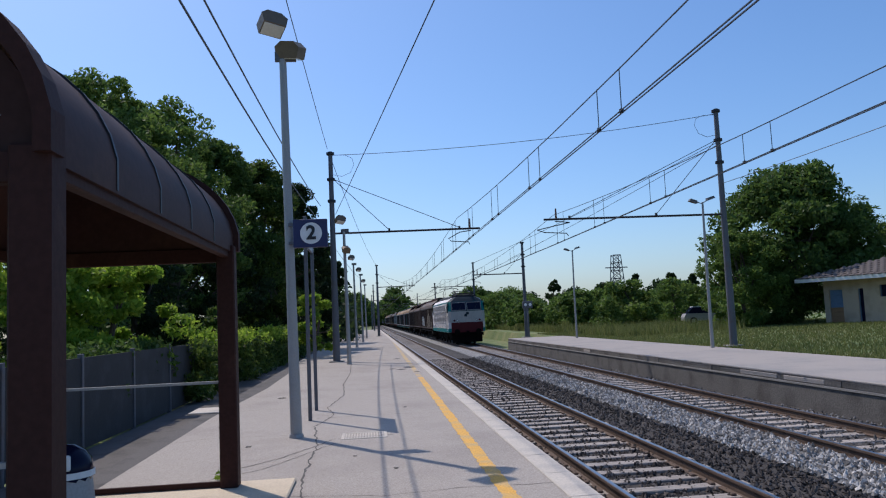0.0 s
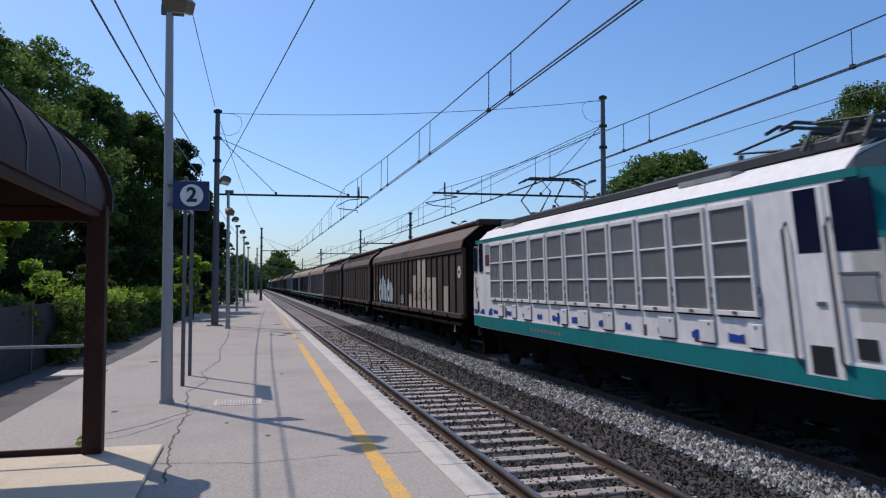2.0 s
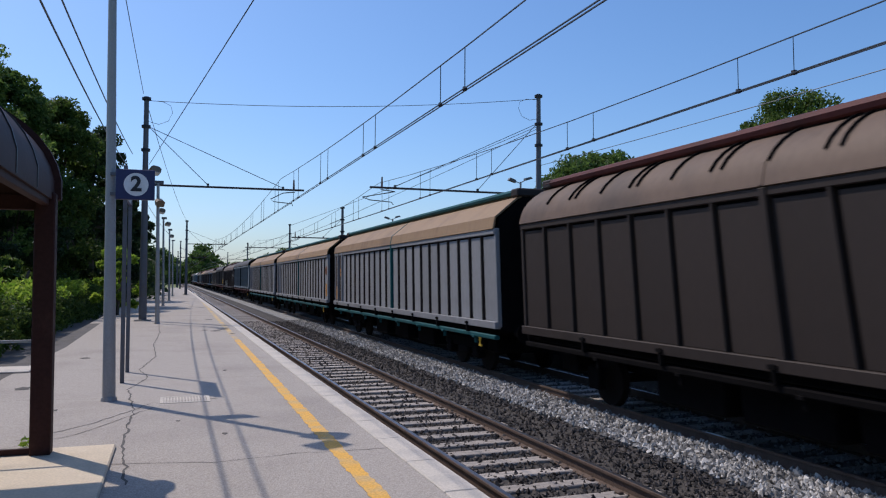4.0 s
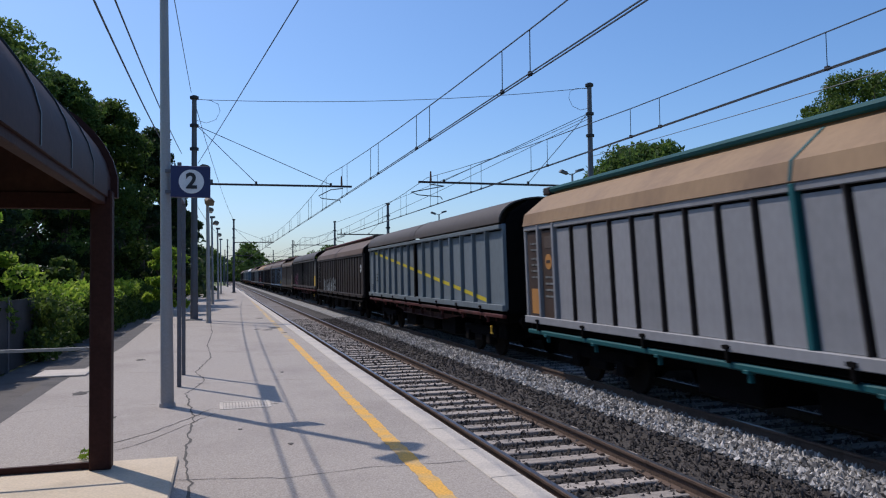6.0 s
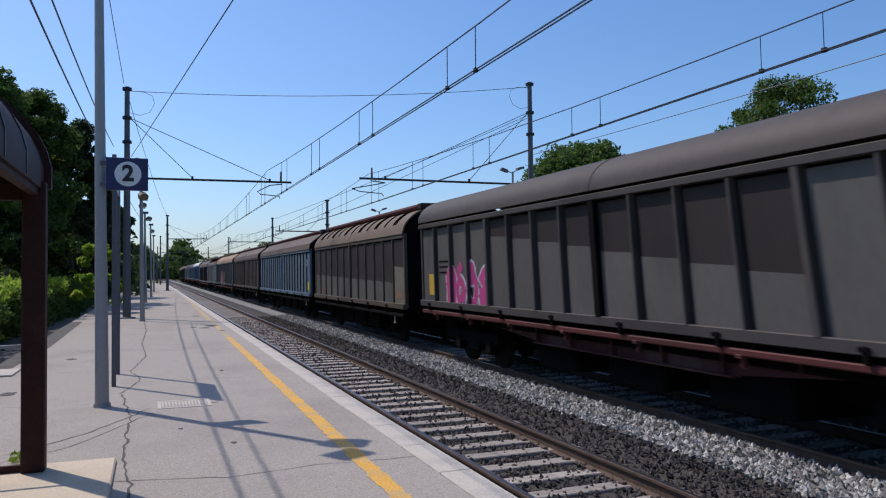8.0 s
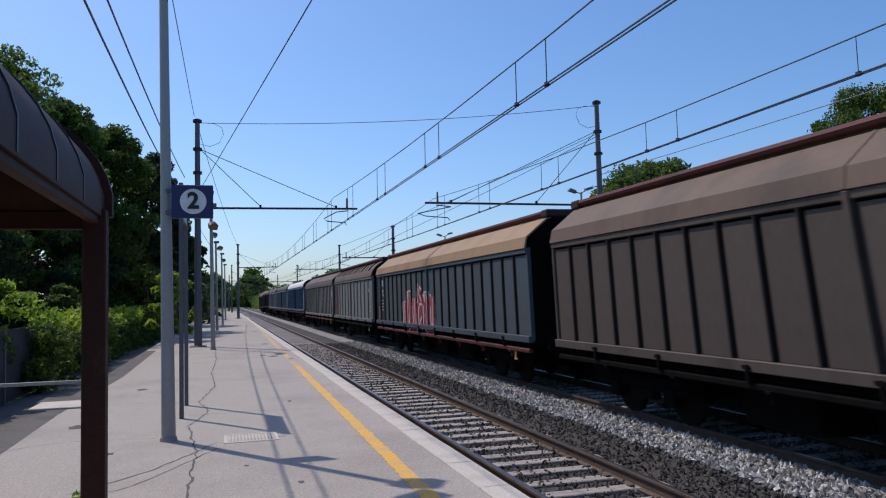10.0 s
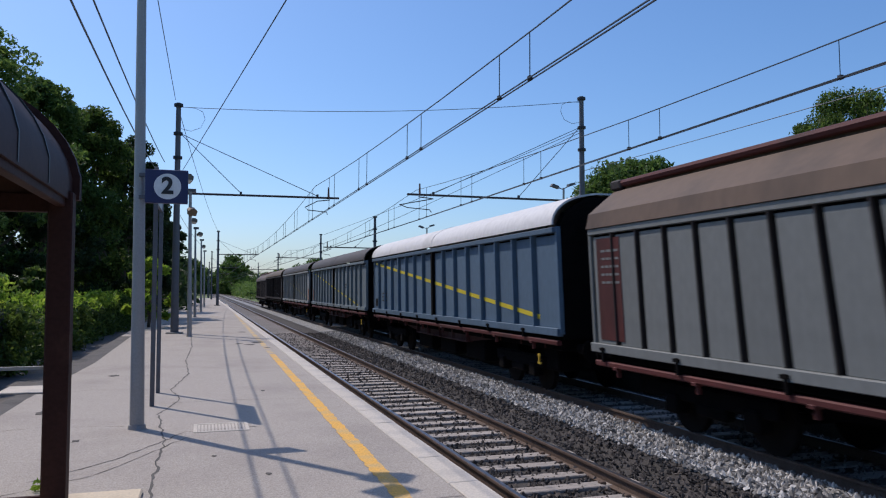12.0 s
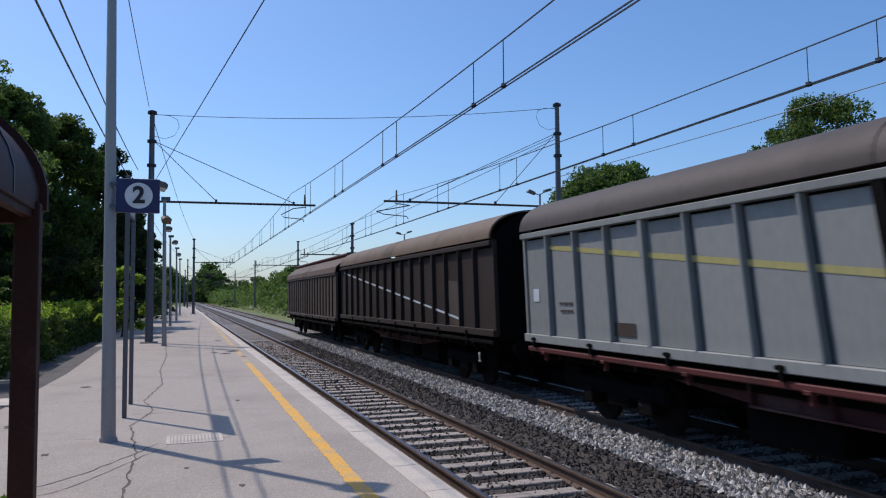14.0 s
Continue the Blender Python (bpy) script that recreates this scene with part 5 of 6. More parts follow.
    buffers(w, 0.1, -1), buffers(w, L - 0.1, 1)
    if marks:
        ya = 0.08 + (ribs - 2) * pitch
        pale = marks == "black"
        badge(ya + pitch / 2 - 0.04, 2.50, 0.17, "spray_white" if pale else "orange")(w)
        plate(ya + 0.18, ya + pitch - 0.26, 2.80, 3.06, "spray_white" if pale else "dirty", "faded pale emblem plate")(w)
        plate(ya + 0.22, ya + pitch - 0.30, 2.84, 3.02, marks, "dark centre of the emblem plate")(w)
        text_bars(ya + 0.14, 2.14, 4, pitch * 0.55, "spray_white" if pale else "pale")(w)
        for z in (2.9, 2.56, 2.28):
            text_bars(ya + pitch + 0.12, z, 2, pitch * 0.5, "pale")(w)
        plate(ya + pitch + 0.14, ya + 2 * pitch - 0.26, 1.34, 1.9, "orange" if not pale else "orange_faint", "faded orange patch")(w)
    before = set(w.children)
    for e in extras:
        e(w)
    for ob in w.children:
        if lift and ob not in before:
            ob.location.z += lift - 0.02
    TRAIN.append((w, s))
    return w


TRAIN, PANELS = [], {}
SIDE = -HALF - 0.012


def stripe(y0, z0, y1, z1, wdt, col):
    def put(w):
        bm = bmesh.new()
        n = 40
        ribbon(bm, [(y0 + (y1 - y0) * i / n, z0 + (z1 - z0) * i / n) for i in range(n + 1)], wdt, -HALF - 0.006)
        part("paint_stripe", bm, C[col], w, "thin painted stripe across the side")
    return put


def plate(y0, y1, z0, z1, col, label):
    return lambda w: part("painted_panel", box(-HALF - 0.012, -HALF - 0.004, y0, y1, z0, z1), C[col], w, label)


def badge(y, z, r, col, bar="brown"):
    def put(w):
        b = part("round_badge", tube([(-HALF - 0.014, y, z), (-HALF - 0.004, y, z)], r, r, 18), C[col], w, "faded round emblem")
        part("emblem_bar", box(-HALF - 0.018, -HALF - 0.0145, y - r * 0.6, y + r * 0.6, z - r * 0.2, z + r * 0.2), C[bar], b)
    return put


def text_bars(y, z, rows, width, col="pale"):
    """Unreadable stencilled lines as plain bars."""
    def put(w):
        g = random.Random(int(y * 10 + rows))
        bm = bmesh.new()
        for k in range(rows):
            yy = y
            while yy < y + width:
                ln = g.uniform(0.08, 0.2)
                add_box(bm, SIDE - 0.004, SIDE + 0.006, yy, min(yy + ln, y + width), z - k * 0.14, z - k * 0.14 + 0.042)
                yy += ln + 0.04
        part("stencil_bars", bm, C[col], w, "small stencilled lines")
    return put


def sprayed(*a, **k):
    return lambda w: spray(w, *a, **k)


def build_wagons():
    wagon(17.1, 18.4, "slope", "dark brown sliding-wall wagon with bare cream panels and graffiti", "brown", "roof_brown", "under", 21,
          special={2: ("cream", 0, 0.45), 4: ("cream", 0, 0.62), 5: ("cream", 0, 0.62), 6: ("cream", 0, 1), 7: ("cream", 0, 1), 8: ("cream", 0, 0.68), 9: ("cream", 0, 0.28)},
          extras=[sprayed(12.4, 1.45, 3.9, 1.25, 5, (("under", 0.17), ("spray_cyan", 0.14), ("spray_white", 0.06)), 5), sprayed(9.6, 1.4, 0.9, 0.4, 3, (("spray_white", 0.025),), 6),
                  sprayed(4.2, 1.6, 4.2, 0.6, 5, (("brown", 0.018),), 8), badge(0.5, 2.6, 0.2, "spray_white")], marks="brown")
    wagon(36.8, 12.9, "ribbed", "dark brown short covered wagon with a ribbed roof", "brown", "roof_brown", "under", 13)
    wagon(51.0, 13.0, "ribbed", "dark brown short covered wagon with a ribbed roof", "black", "roof_brown", "under", 13)
    wagon(65.3, 18.0, "slope", "grey sliding-wall wagon with a tan roof and dark lettered end", "grey", "roof_tan", "teal", 23, marks="brown")
    wagon(84.9, 18.4, "slope", "grey sliding-wall wagon with a tan roof and teal frame", "grey", "roof_tan", "teal", 23,
          extras=[badge(0.5, 2.62, 0.2, "rust", "red"), plate(0.3, 0.62, 1.42, 2.0, "orange", "faded orange patch")], marks="brown")
    wagon(104.8, 17.9, "slope", "grey sliding-wall wagon with a tan roof and open brown end panels", "grey", "roof_tan", "teal", 22, marks="brown")
    wagon(124.1, 18.0, "round", "blue-grey sliding-wall wagon with a yellow stripe and dark roof", "bluegrey", "roof_dark", "red", 16,
          extras=[stripe(1.2, 1.36, 16.9, 3.13, 0.055, "stripe"), text_bars(15.75, 2.1, 3, 0.6, "under"), plate(17.05, 17.4, 1.38, 1.68, "under", "dark label plate")])
    wagon(143.9, 18.5, "slope", "blackened sliding-wall wagon with pale blue graffiti and a tan roof", "black", "roof_brown", "under", 22,
          extras=[sprayed(10.3, 1.18, 4.9, 0.95, 7, (("washed_blue", 0.10), ("washed_white", 0.045)), 15), sprayed(9.5, 1.75, 0.6, 0.35, 3, (("washed_white", 0.022),), 17), sprayed(9.5, 1.4, 0.6, 0.3, 3, (("washed_white", 0.022),), 19), sprayed(14.6, 1.35, 0.6, 0.6, 2, (("washed_white", 0.03),), 18), badge(0.72, 2.6, 0.2, "spray_white")], marks="black")
    wagon(163.7, 17.9, "round", "dirty grey sliding-wall wagon with mismatched panels and a yellow plate", "soot", "roof_dark", "red", 16,
          special={**{k: ("grey_film", 0, 1) for k in (0, 1, 2, 3, 12, 13, 14, 15)}, **{k: ("grey_film", 0, f) for k, f in zip(range(4, 12), (0.36, 0.42, 0.48, 0.54, 0.61, 0.67, 0.73, 0.78))}},
          extras=[plate(0.3, 0.95, 1.35, 2.1, "yellow", "bright yellow plate"), plate(16.9, 17.3, 1.45, 2.0, "yellow", "bright yellow plate"),
                  sprayed(13.4, 1.3, 2.6, 1.0, 4, (("spray_white", 0.15), ("spray_pink", 0.11)), 21), text_bars(15.9, 2.3, 3, 0.6, "under")])
    wagon(183.1, 13.2, "ribbed", "brown-grey short covered wagon with a ribbed tan roof", "grime", "roof_pale", "under", 12,
          special={0: ("film_pale", 0, 0.56), **{k: ("grey_film", 0, 0.30 + 0.012 * k) for k in range(1, 12)}}, rib_col="rib_tan",
          extras=[plate(0.35, 1.0, 1.42, 1.62, "orange_faint", "faint orange stencil"), plate(11.3, 11.7, 1.35, 1.6, "rust", "rusty plate")])
    wagon(197.5, 17.5, "slope", "blue sliding-wall wagon with a brown roof", "blue", "roof_brown", "under", 21, extras=[badge(0.9, 2.7, 0.2, "spray_white"), plate(0.35, 0.7, 1.4, 1.8, "stripe", "small yellow plate")])
    wagon(216.3, 16.8, "slope", "dark grey sliding-wall wagon with a brown roof", "dirty", "roof_brown", "under", 20)
    wagon(234.5, 18.65, "slope", "slate sliding-wall wagon with red and white graffiti and a tan roof", "slate", "roof_tan", "red", 22,
          extras=[sprayed(8.6, 1.12, 4.6, 1.7, 4, (("spray_white", 0.34), ("spray_red", 0.25), ("spray_white", 0.035)), 25)], marks="black")
    wagon(254.35, 13.1, "ribbed", "grey short covered wagon with a ribbed brown roof", "pale", "roof_brown", "under", 12,
          extras=[badge(0.65, 1.75, 0.17, "cream"), plate(1.0, 1.12, 2.6, 2.75, "spray_white", "small white label"), plate(11.6, 12.9, 1.35, 3.15, "red", "dark red end panel"), text_bars(11.8, 2.35, 3, 0.55, "pale"), badge(12.2, 1.6, 0.14, "orange")])
    wagon(268.5, 17.6, "slope", "grey-green sliding-wall wagon with a brown roof and red frame", "pale", "roof_brown", "red", 22, extras=[plate(16.5, 17.3, 1.35, 3.15, "red", "dark red lettered panel"), text_bars(16.55, 2.9, 5, 0.6), badge(0.5, 2.65, 0.18, "spray_white"), plate(0.25, 0.6, 1.4, 1.85, "rust", "rusty brown patch")])
    wagon(287.4, 17.6, "round", "blue sliding-wall wagon with a white roof and yellow stripe", "blue", "roof_white", "red", 16,
          extras=[stripe(1.0, 1.5, 17.2, 3.14, 0.05, "stripe"), text_bars(15.2, 1.9, 3, 0.8, "soot"), plate(16.9, 17.2, 1.4, 1.7, "under", "dark label plate")])
    wagon(306.6, 17.5, "round", "grey-blue sliding-wall wagon with a slanting pale yellow line", "bluegrey", "roof_dark", "red", 16,
          extras=[stripe(2.0, 1.36, 16.5, 3.08, 0.035, "stripe"), text_bars(5.0, 2.3, 2, 0.4, "soot"), plate(16.6, 17.2, 1.38, 2.1, "rust", "rusty brown patch"), plate(16.1, 16.42, 1.38, 1.62, "pale", "small pale plate"), plate(16.65, 16.9, 2.5, 2.75, "stripe_faint", "small yellow plate")])
    wagon(325.9, 17.6, "round", "pale grey sliding-wall wagon with a yellow stripe and orange patch", "light_grey", "roof_dark", "red", 16,
          extras=[stripe(1.0, 1.5, 16.4, 3.0, 0.045, "stripe_faint"), plate(16.95, 17.2, 1.95, 2.2, "spray_white", "small pale patch"), plate(13.6, 14.3, 1.4, 1.62, "dirty", "rusty bare patch"), plate(0.2, 0.62, 1.35, 2.1, "rust", "rusty brown patch"), text_bars(15.6, 1.9, 2, 0.5, "soot")])
    wagon(345.1, 17.5, "round", "dark brown sliding-wall wagon with a slanting white line and pale roof", "black", "roof_pale", "under", 16,
          special={2: ("dirty", 0, 0.6)}, extras=[stripe(2.5, 1.5, 17.0, 3.1, 0.03, "spray_white")])
    wagon(363.9, 16.9, "slope", "dark brown sliding-wall wagon at the end of the train", "dirty", "roof_brown", "under", 20)


def loco():
    """White and teal electric locomotive; its leading front is at local y = 0."""
    L, HW = 15.7, 1.48
    lo = thing("electric_locomotive", T2, 60, 0, "white electric locomotive with teal band, dark red nose and side grilles", "locomotive")
    z0, z1, z2, z3 = 1.0, 1.32, 2.42, 3.42
    side = [(-HW, z0), (-HW, z3), (-1.18, 3.72), (-0.75, 3.86), (0.75, 3.86), (1.18, 3.72), (HW, z3), (HW, z0)]
    part("body", prism(side, 0.8, L - 0.8), C["loco_white"], lo, "white body shell")

    def rounded(y0, y1, za, zb, lean, r=0.09):
        """Outline of (y, z) with rounded corners; the lower edge is longer towards y0 by lean."""
        pts = []
        for cy, cz, a0 in ((y1 - r, zb - r, 0), (y0 + r, zb - r, 90), (y0 + r - lean, za + r, 180), (y1 - r, za + r, 270)):
            pts += [(cy + r * math.cos(radians(a0 + d)), cz + r * math.sin(radians(a0 + d))) for d in (0, 30, 60, 90)]
        return pts

    def side_plate(name, outline, x0, x1, P, material, parent, label=""):
        bm = bmesh.new()
        a = [bm.verts.new((x0, P(0, y * 0.74, z)[1], z)) for y, z in outline]
        b = [bm.verts.new((x1, P(0, y * 0.74, z)[1], z)) for y, z in outline]
        for k in range(len(a)):
            bm.faces.new((a[k], a[(k + 1) % len(a)], b[(k + 1) % len(a)], b[k]))
        bm.faces.new(a[::-1]), bm.faces.new(b)
        return part(name, bm, material, parent, label)

    def rear_side(P, HW):
        """Side of the trailing cab: two rounded windows, a maroon panel, blue marks and dents."""
        x = -HW
        for y0, y1, za, zb, lean in ((0.54, 0.98, 2.58, 3.27, 0.05), (1.22, 1.70, 2.56, 3.36, 0.0)):
            rim = side_plate("cab_window", rounded(y0 - 0.035, y1 + 0.035, za - 0.035, zb + 0.035, lean, 0.12), x - 0.014, x + 0.01, P, C["grille"], lo, "dark cab side window")
            side_plate("pane", rounded(y0, y1, za, zb, lean), x - 0.02, x, P, M["glass"], rim)
        sq = lambda y0, y1, za, zb: [(y0, za), (y1, za), (y1, zb), (y0, zb)]
        side_plate("maroon_panel", sq(2.0, 2.5, 2.72, 3.02), x - 0.012, x, P, C["maroon"], lo, "dull maroon panel")
        side_plate("side_vent", sq(2.0, 2.5, 3.05, 3.3), x - 0.012, x, P, C["grille"], lo, "grey vent grille")
        side_plate("slot", sq(2.05, 2.6, 2.50, 2.54), x - 0.012, x, P, M["mast"], lo)
        side_plate("foothold", sq(0.92, 1.12, 1.42, 1.72), x - 0.012, x, P, M["black"], lo, "dark foothold")
        side_plate("blue_mark", [(0.48, 1.37), (0.9, 1.37), (0.9, 1.48), (0.46, 1.50)], x - 0.01, x, P, C["loco_blue"], lo, "worn blue painted mark")
        side_plate("blue_mark", [(1.2, 1.40), (1.85, 1.37), (1.82, 1.45), (1.66, 1.53), (1.48, 1.50), (1.36, 1.45)], x - 0.01, x, P, C["loco_blue"], lo, "worn blue painted mark")
        side_plate("blue_mark", [(2.3, 1.37), (2.75, 1.37), (2.75, 1.56), (2.5, 1.55), (2.34, 1.47)], x - 0.01, x, P, C["loco_blue"], lo, "worn blue painted mark")
        side_plate("scrape", [(0.66, 2.40), (0.72, 2.41), (0.74, 2.1), (0.84, 1.92), (0.78, 1.9), (0.67, 2.05), (0.63, 2.25)], x - 0.006, x, P, C["dirty"], lo, "dark scraped dent")
        side_plate("scrape", [(0.80, 2.0), (1.02, 2.06), (1.0, 2.14), (0.86, 2.12)], x - 0.006, x, P, C["grille"], lo)
        side_plate("scrape", [(0.76, 1.9), (0.92, 1.95), (0.9, 1.86), (0.78, 1.8)], x - 0.008, x, P, C["loco_navy"], lo)

    def cab(flip):
        """A cab block whose front leans back in two planes."""
        def P(x, y, z):
            return (x, L - y, z) if flip else (x, y, z)

        def loft(levels, name, col, label=""):
            bm = bmesh.new()
            rings = []
            for z, yf, hw, yb in levels:
                ch = 0.16
                rings.append([bm.verts.new(P(*q)) for q in ((-hw, yb, z), (-hw, yf + ch * 1.6, z), (-hw + ch * 1.3, yf, z), (hw - ch * 1.3, yf, z), (hw, yf + ch * 1.6, z), (hw, yb, z))])
            for a, b in zip(rings, rings[1:]):
                for k in range(6):
                    bm.faces.new((a[k], a[(k + 1) % 6], b[(k + 1) % 6], b[k]))
            bm.faces.new(rings[0]), bm.faces.new(rings[-1])
            return part(name, bm, C[col], lo, label)
        loft([(z0 + 0.02, 0.02, HW, 0.82), (z1, 0.013, HW, 0.82)], "nose_skirt", "loco_teal", "teal skirt round the cab")
        loft([(z1 + 0.002, 0.013, HW, 0.82), (1.80, 0.0, HW, 0.82)], "nose_lower", "loco_white", "white lower cab")
        yy = sorted((P(0, -0.014, 0)[1], P(0, 0.3, 0)[1]))
        part("nose_band", box(-HW + 0.2, HW - 0.2, yy[0], yy[1], 0.98, 1.79, 0.01), C["loco_red"], lo, "dark red band across the nose")
        # the leading nose has its shade mixed into the paint
        loft([(1.802, 0.0, HW, 0.82), (2.68, 0.10, HW, 0.82)], "nose_upper", "loco_white" if flip else "soiled_shaded", "grimy white nose, the leading one also darkened for shade")
        loft([(2.682, 0.10, HW, 0.82), (3.46, 0.42, HW - 0.05, 0.82)], "cab_front", "loco_teal", "teal windscreen surround")
        sl = math.degrees(math.atan2(0.32, 0.78))
        part("windscreen_mask", box(-1.24, 1.24, -0.014, 0.01, -0.405, 0.405, 0.006), C["loco_navy"], lo, "dark blue mask round the windscreens").matrix_basis = Matrix.Translation(P(0, 0.252, 3.068)) @ pose(0, 0, 0, sl if flip else -sl, 0, 0)
        # leading roof is navy to put the shade of its front into colour
        loft([(3.462, 0.43, HW - 0.05, 0.82), (3.68, 0.60, 1.2, 0.82), (3.86, 0.76, 0.9, 0.82)], "cab_roof", "loco_white" if flip else "loco_navy", "white cab roof" if flip else "cab roof darkened for its shaded front")
        sgn = -1 if flip else 1
        slope = math.degrees(math.atan2(0.32, 0.78))
        for x0, x1 in ((-1.16, -0.08), (0.08, 1.16)):
            fr = part("windscreen", box(x0, x1, -0.02, 0.012, -0.31, 0.31, 0.01), M["glass"], lo, "dark windscreen")
            ym, zm = 0.10 + 0.32 * 0.5 - 0.012, 3.06
            fr.matrix_basis = Matrix.Translation(P(0, ym, zm)) @ pose(0, 0, 0, -slope if not flip else slope, 0, 0)
            bm = bmesh.new()
            for a, b, c, d in ((x0 - 0.05, x1 + 0.05, 0.31, 0.36), (x0 - 0.05, x1 + 0.05, -0.36, -0.31), (x0 - 0.05, x0, -0.31, 0.31), (x1, x1 + 0.05, -0.31, 0.31)):
                add_box(bm, a, b, -0.035, 0.02, c, d, 0.006)
            part("window_trim", bm, C["grille"], fr, "pale window trim")
            part("wiper", tube([((x0 + x1) / 2, -0.045, -0.34), ((x0 + x1) / 2 + 0.25, -0.045, 0.12)], 0.012, 0.012, 5), M["black"], fr)
        for x in (-1.02, -0.78, 0.78, 1.02):
            lp = part("headlight", tube([P(x, 0.05, 1.95), P(x, -0.03, 1.95)], 0.085, 0.085, 14), M["black"], lo, "round lamp")
            part("lens", tube([P(x, -0.03, 1.95), P(x, -0.04, 1.95)], 0.06, 0.06, 14), C["loco_red"] if abs(x) > 0.9 else M["lens"], lp)
        part("emblem", add_prism(bmesh.new(), [(-0.20, -0.17), (-0.02, -0.19), (0.06, -0.03), (0.20, 0.02), (0.17, 0.17), (-0.02, 0.19), (-0.10, 0.02), (-0.20, -0.02)], min(P(0, 0.05, 0)[1], P(0, 0.028, 0)[1]), max(P(0, 0.05, 0)[1], P(0, 0.028, 0)[1])), C["loco_navy"], lo, "slanted dark emblem").matrix_basis = pose(0, 0, 2.42)
        part("buffer_beam", box(-1.3, 1.3, min(P(0, 0.05, 0)[1], P(0, 0.5, 0)[1]), max(P(0, 0.05, 0)[1], P(0, 0.5, 0)[1]), 0.72, 0.95), C["under"], lo)
        part("snow_plough", box(-1.2, 1.2, min(P(0, 0.15, 0)[1], P(0, 0.3, 0)[1]), max(P(0, 0.15, 0)[1], P(0, 0.3, 0)[1]), 0.18, 0.72), C["under"], lo)
        buffers(lo, P(0, 0.08, 0)[1], 1 if flip else -1)
        for s in (-1, 1):
            xs = (s * HW - 0.012, s * HW + 0.012)
            if flip and s < 0:
                rear_side(P, HW)
                continue
            sw = part("cab_window", box(min(xs), max(xs), min(P(0, 0.40, 0)[1], P(0, 1.03, 0)[1]), max(P(0, 0.40, 0)[1], P(0, 1.03, 0)[1]), 2.56, 3.33, 0.012), M["glass"], lo, "dark cab side window")
            dw = part("cab_door", box(min(xs), max(xs), min(P(0, 1.12, 0)[1], P(0, 1.72, 0)[1]), max(P(0, 1.12, 0)[1], P(0, 1.72, 0)[1]), 1.15, 3.32, 0.006), C["loco_white"], lo)
            part("door_window", box(s * HW - 0.016 if s < 0 else s * HW, s * HW if s < 0 else s * HW + 0.016, min(P(0, 1.22, 0)[1], P(0, 1.62, 0)[1]), max(P(0, 1.22, 0)[1], P(0, 1.62, 0)[1]), 2.56, 3.31), M["glass"], dw)
            for y in (1.08, 1.80):
                yy = P(0, y, 0)[1]
                part("handrail", tube([(s * HW, yy, 1.25), (s * (HW + 0.06), yy, 1.35), (s * (HW + 0.06), yy, 2.85), (s * HW, yy, 2.95)], 0.022, 0.022, 6), M["mast"], lo, "dark handrail")
            ya, yb = sorted((P(0, 1.24, 0)[1], P(0, 1.60, 0)[1]))
            part("step_recess", box(s * HW - 0.018, s * HW + 0.018, ya, yb, 1.18, 1.5), M["black"], dw, "dark step recess")
            part("door_latch", box(s * HW - 0.03, s * HW + 0.03, ya + 0.02, ya + 0.16, 1.95, 2.0), M["mast"], dw)
            ya, yb = sorted((P(0, 0.5, 0)[1], P(0, 0.98, 0)[1]))
            vt = part("cab_vent", box(s * HW - 0.014, s * HW + 0.014, ya, yb, 2.02, 2.3), C["grille"], lo, "small grey vent")
            part("vent_frame", add_box(box(s * HW - 0.02, s * HW + 0.02, ya - 0.03, yb + 0.03, 2.3, 2.33), s * HW - 0.02, s * HW + 0.02, ya - 0.03, yb + 0.03, 1.99, 2.02), M["mast"], vt)
            part("cab_step", box(s * HW - 0.012, s * HW + 0.012, ya + 0.12, yb - 0.08, 1.4, 1.62), M["black"], lo, "dark foothold")
    cab(False), cab(True)
    for s in (-1, 1):
        x = s * (HW + 0.008)
        part("teal_band", box(min(x, s * (HW - 0.02)), max(x, s * (HW - 0.02)), 0.3, L - 0.3, z0 + 0.02, z1), C["loco_teal"], lo, "teal lower band")
        part("teal_cornice", box(min(x, s * (HW - 0.02)), max(x, s * (HW - 0.02)), 0.55, L - 0.55, 3.36, 3.46), C["loco_teal"], lo, "teal cornice line")
        part("white_line", box(min(x, s * (HW - 0.02)) - 0.003, max(x, s * (HW - 0.02)) + 0.003, 0.3, L - 0.3, z1, z1 + 0.03), M["white"], lo)
    n = 11
    g0, g1 = 2.4, 1.95
    pitch = (L - g0 - g1) / n
    xo = -HW
    frame_bm = bmesh.new()
    fw = pitch - 0.10
    for a, b, c, d in ((0, fw, 0, 0.07), (0, fw, 1.45, 1.52), (0, 0.06, 0.07, 1.45), (fw - 0.06, fw, 0.07, 1.45), (0.06, fw - 0.06, 0.50, 0.53), (0.06, fw - 0.06, 0.97, 1.0)):
        add_box(frame_bm, xo - 0.05, xo + 0.01, a, b, 1.78 + c, 1.78 + d, 0.005)
    frame_me = mesh_of(frame_bm, "grille_frame", C["loco_white"])
    back_me = mesh_of(box(xo - 0.012, xo + 0.005, 0.05, fw - 0.05, 1.84, 3.24), "grille_back", C["under"])
    slat_bm = bmesh.new()
    k = 0.075
    while k < fw - 0.07:
        add_box(slat_bm, xo - 0.024, xo - 0.006, k, k + 0.022, 1.85, 3.23)
        k += 0.045
    slat_me = mesh_of(slat_bm, "grille_slats", C["grille"])
    hinge_me = mesh_of(add_box(box(xo - 0.045, xo - 0.005, -0.035, 0.0, 1.92, 2.02), xo - 0.045, xo - 0.005, -0.035, 0.0, 2.08, 2.16), "hinge", C["grille"])
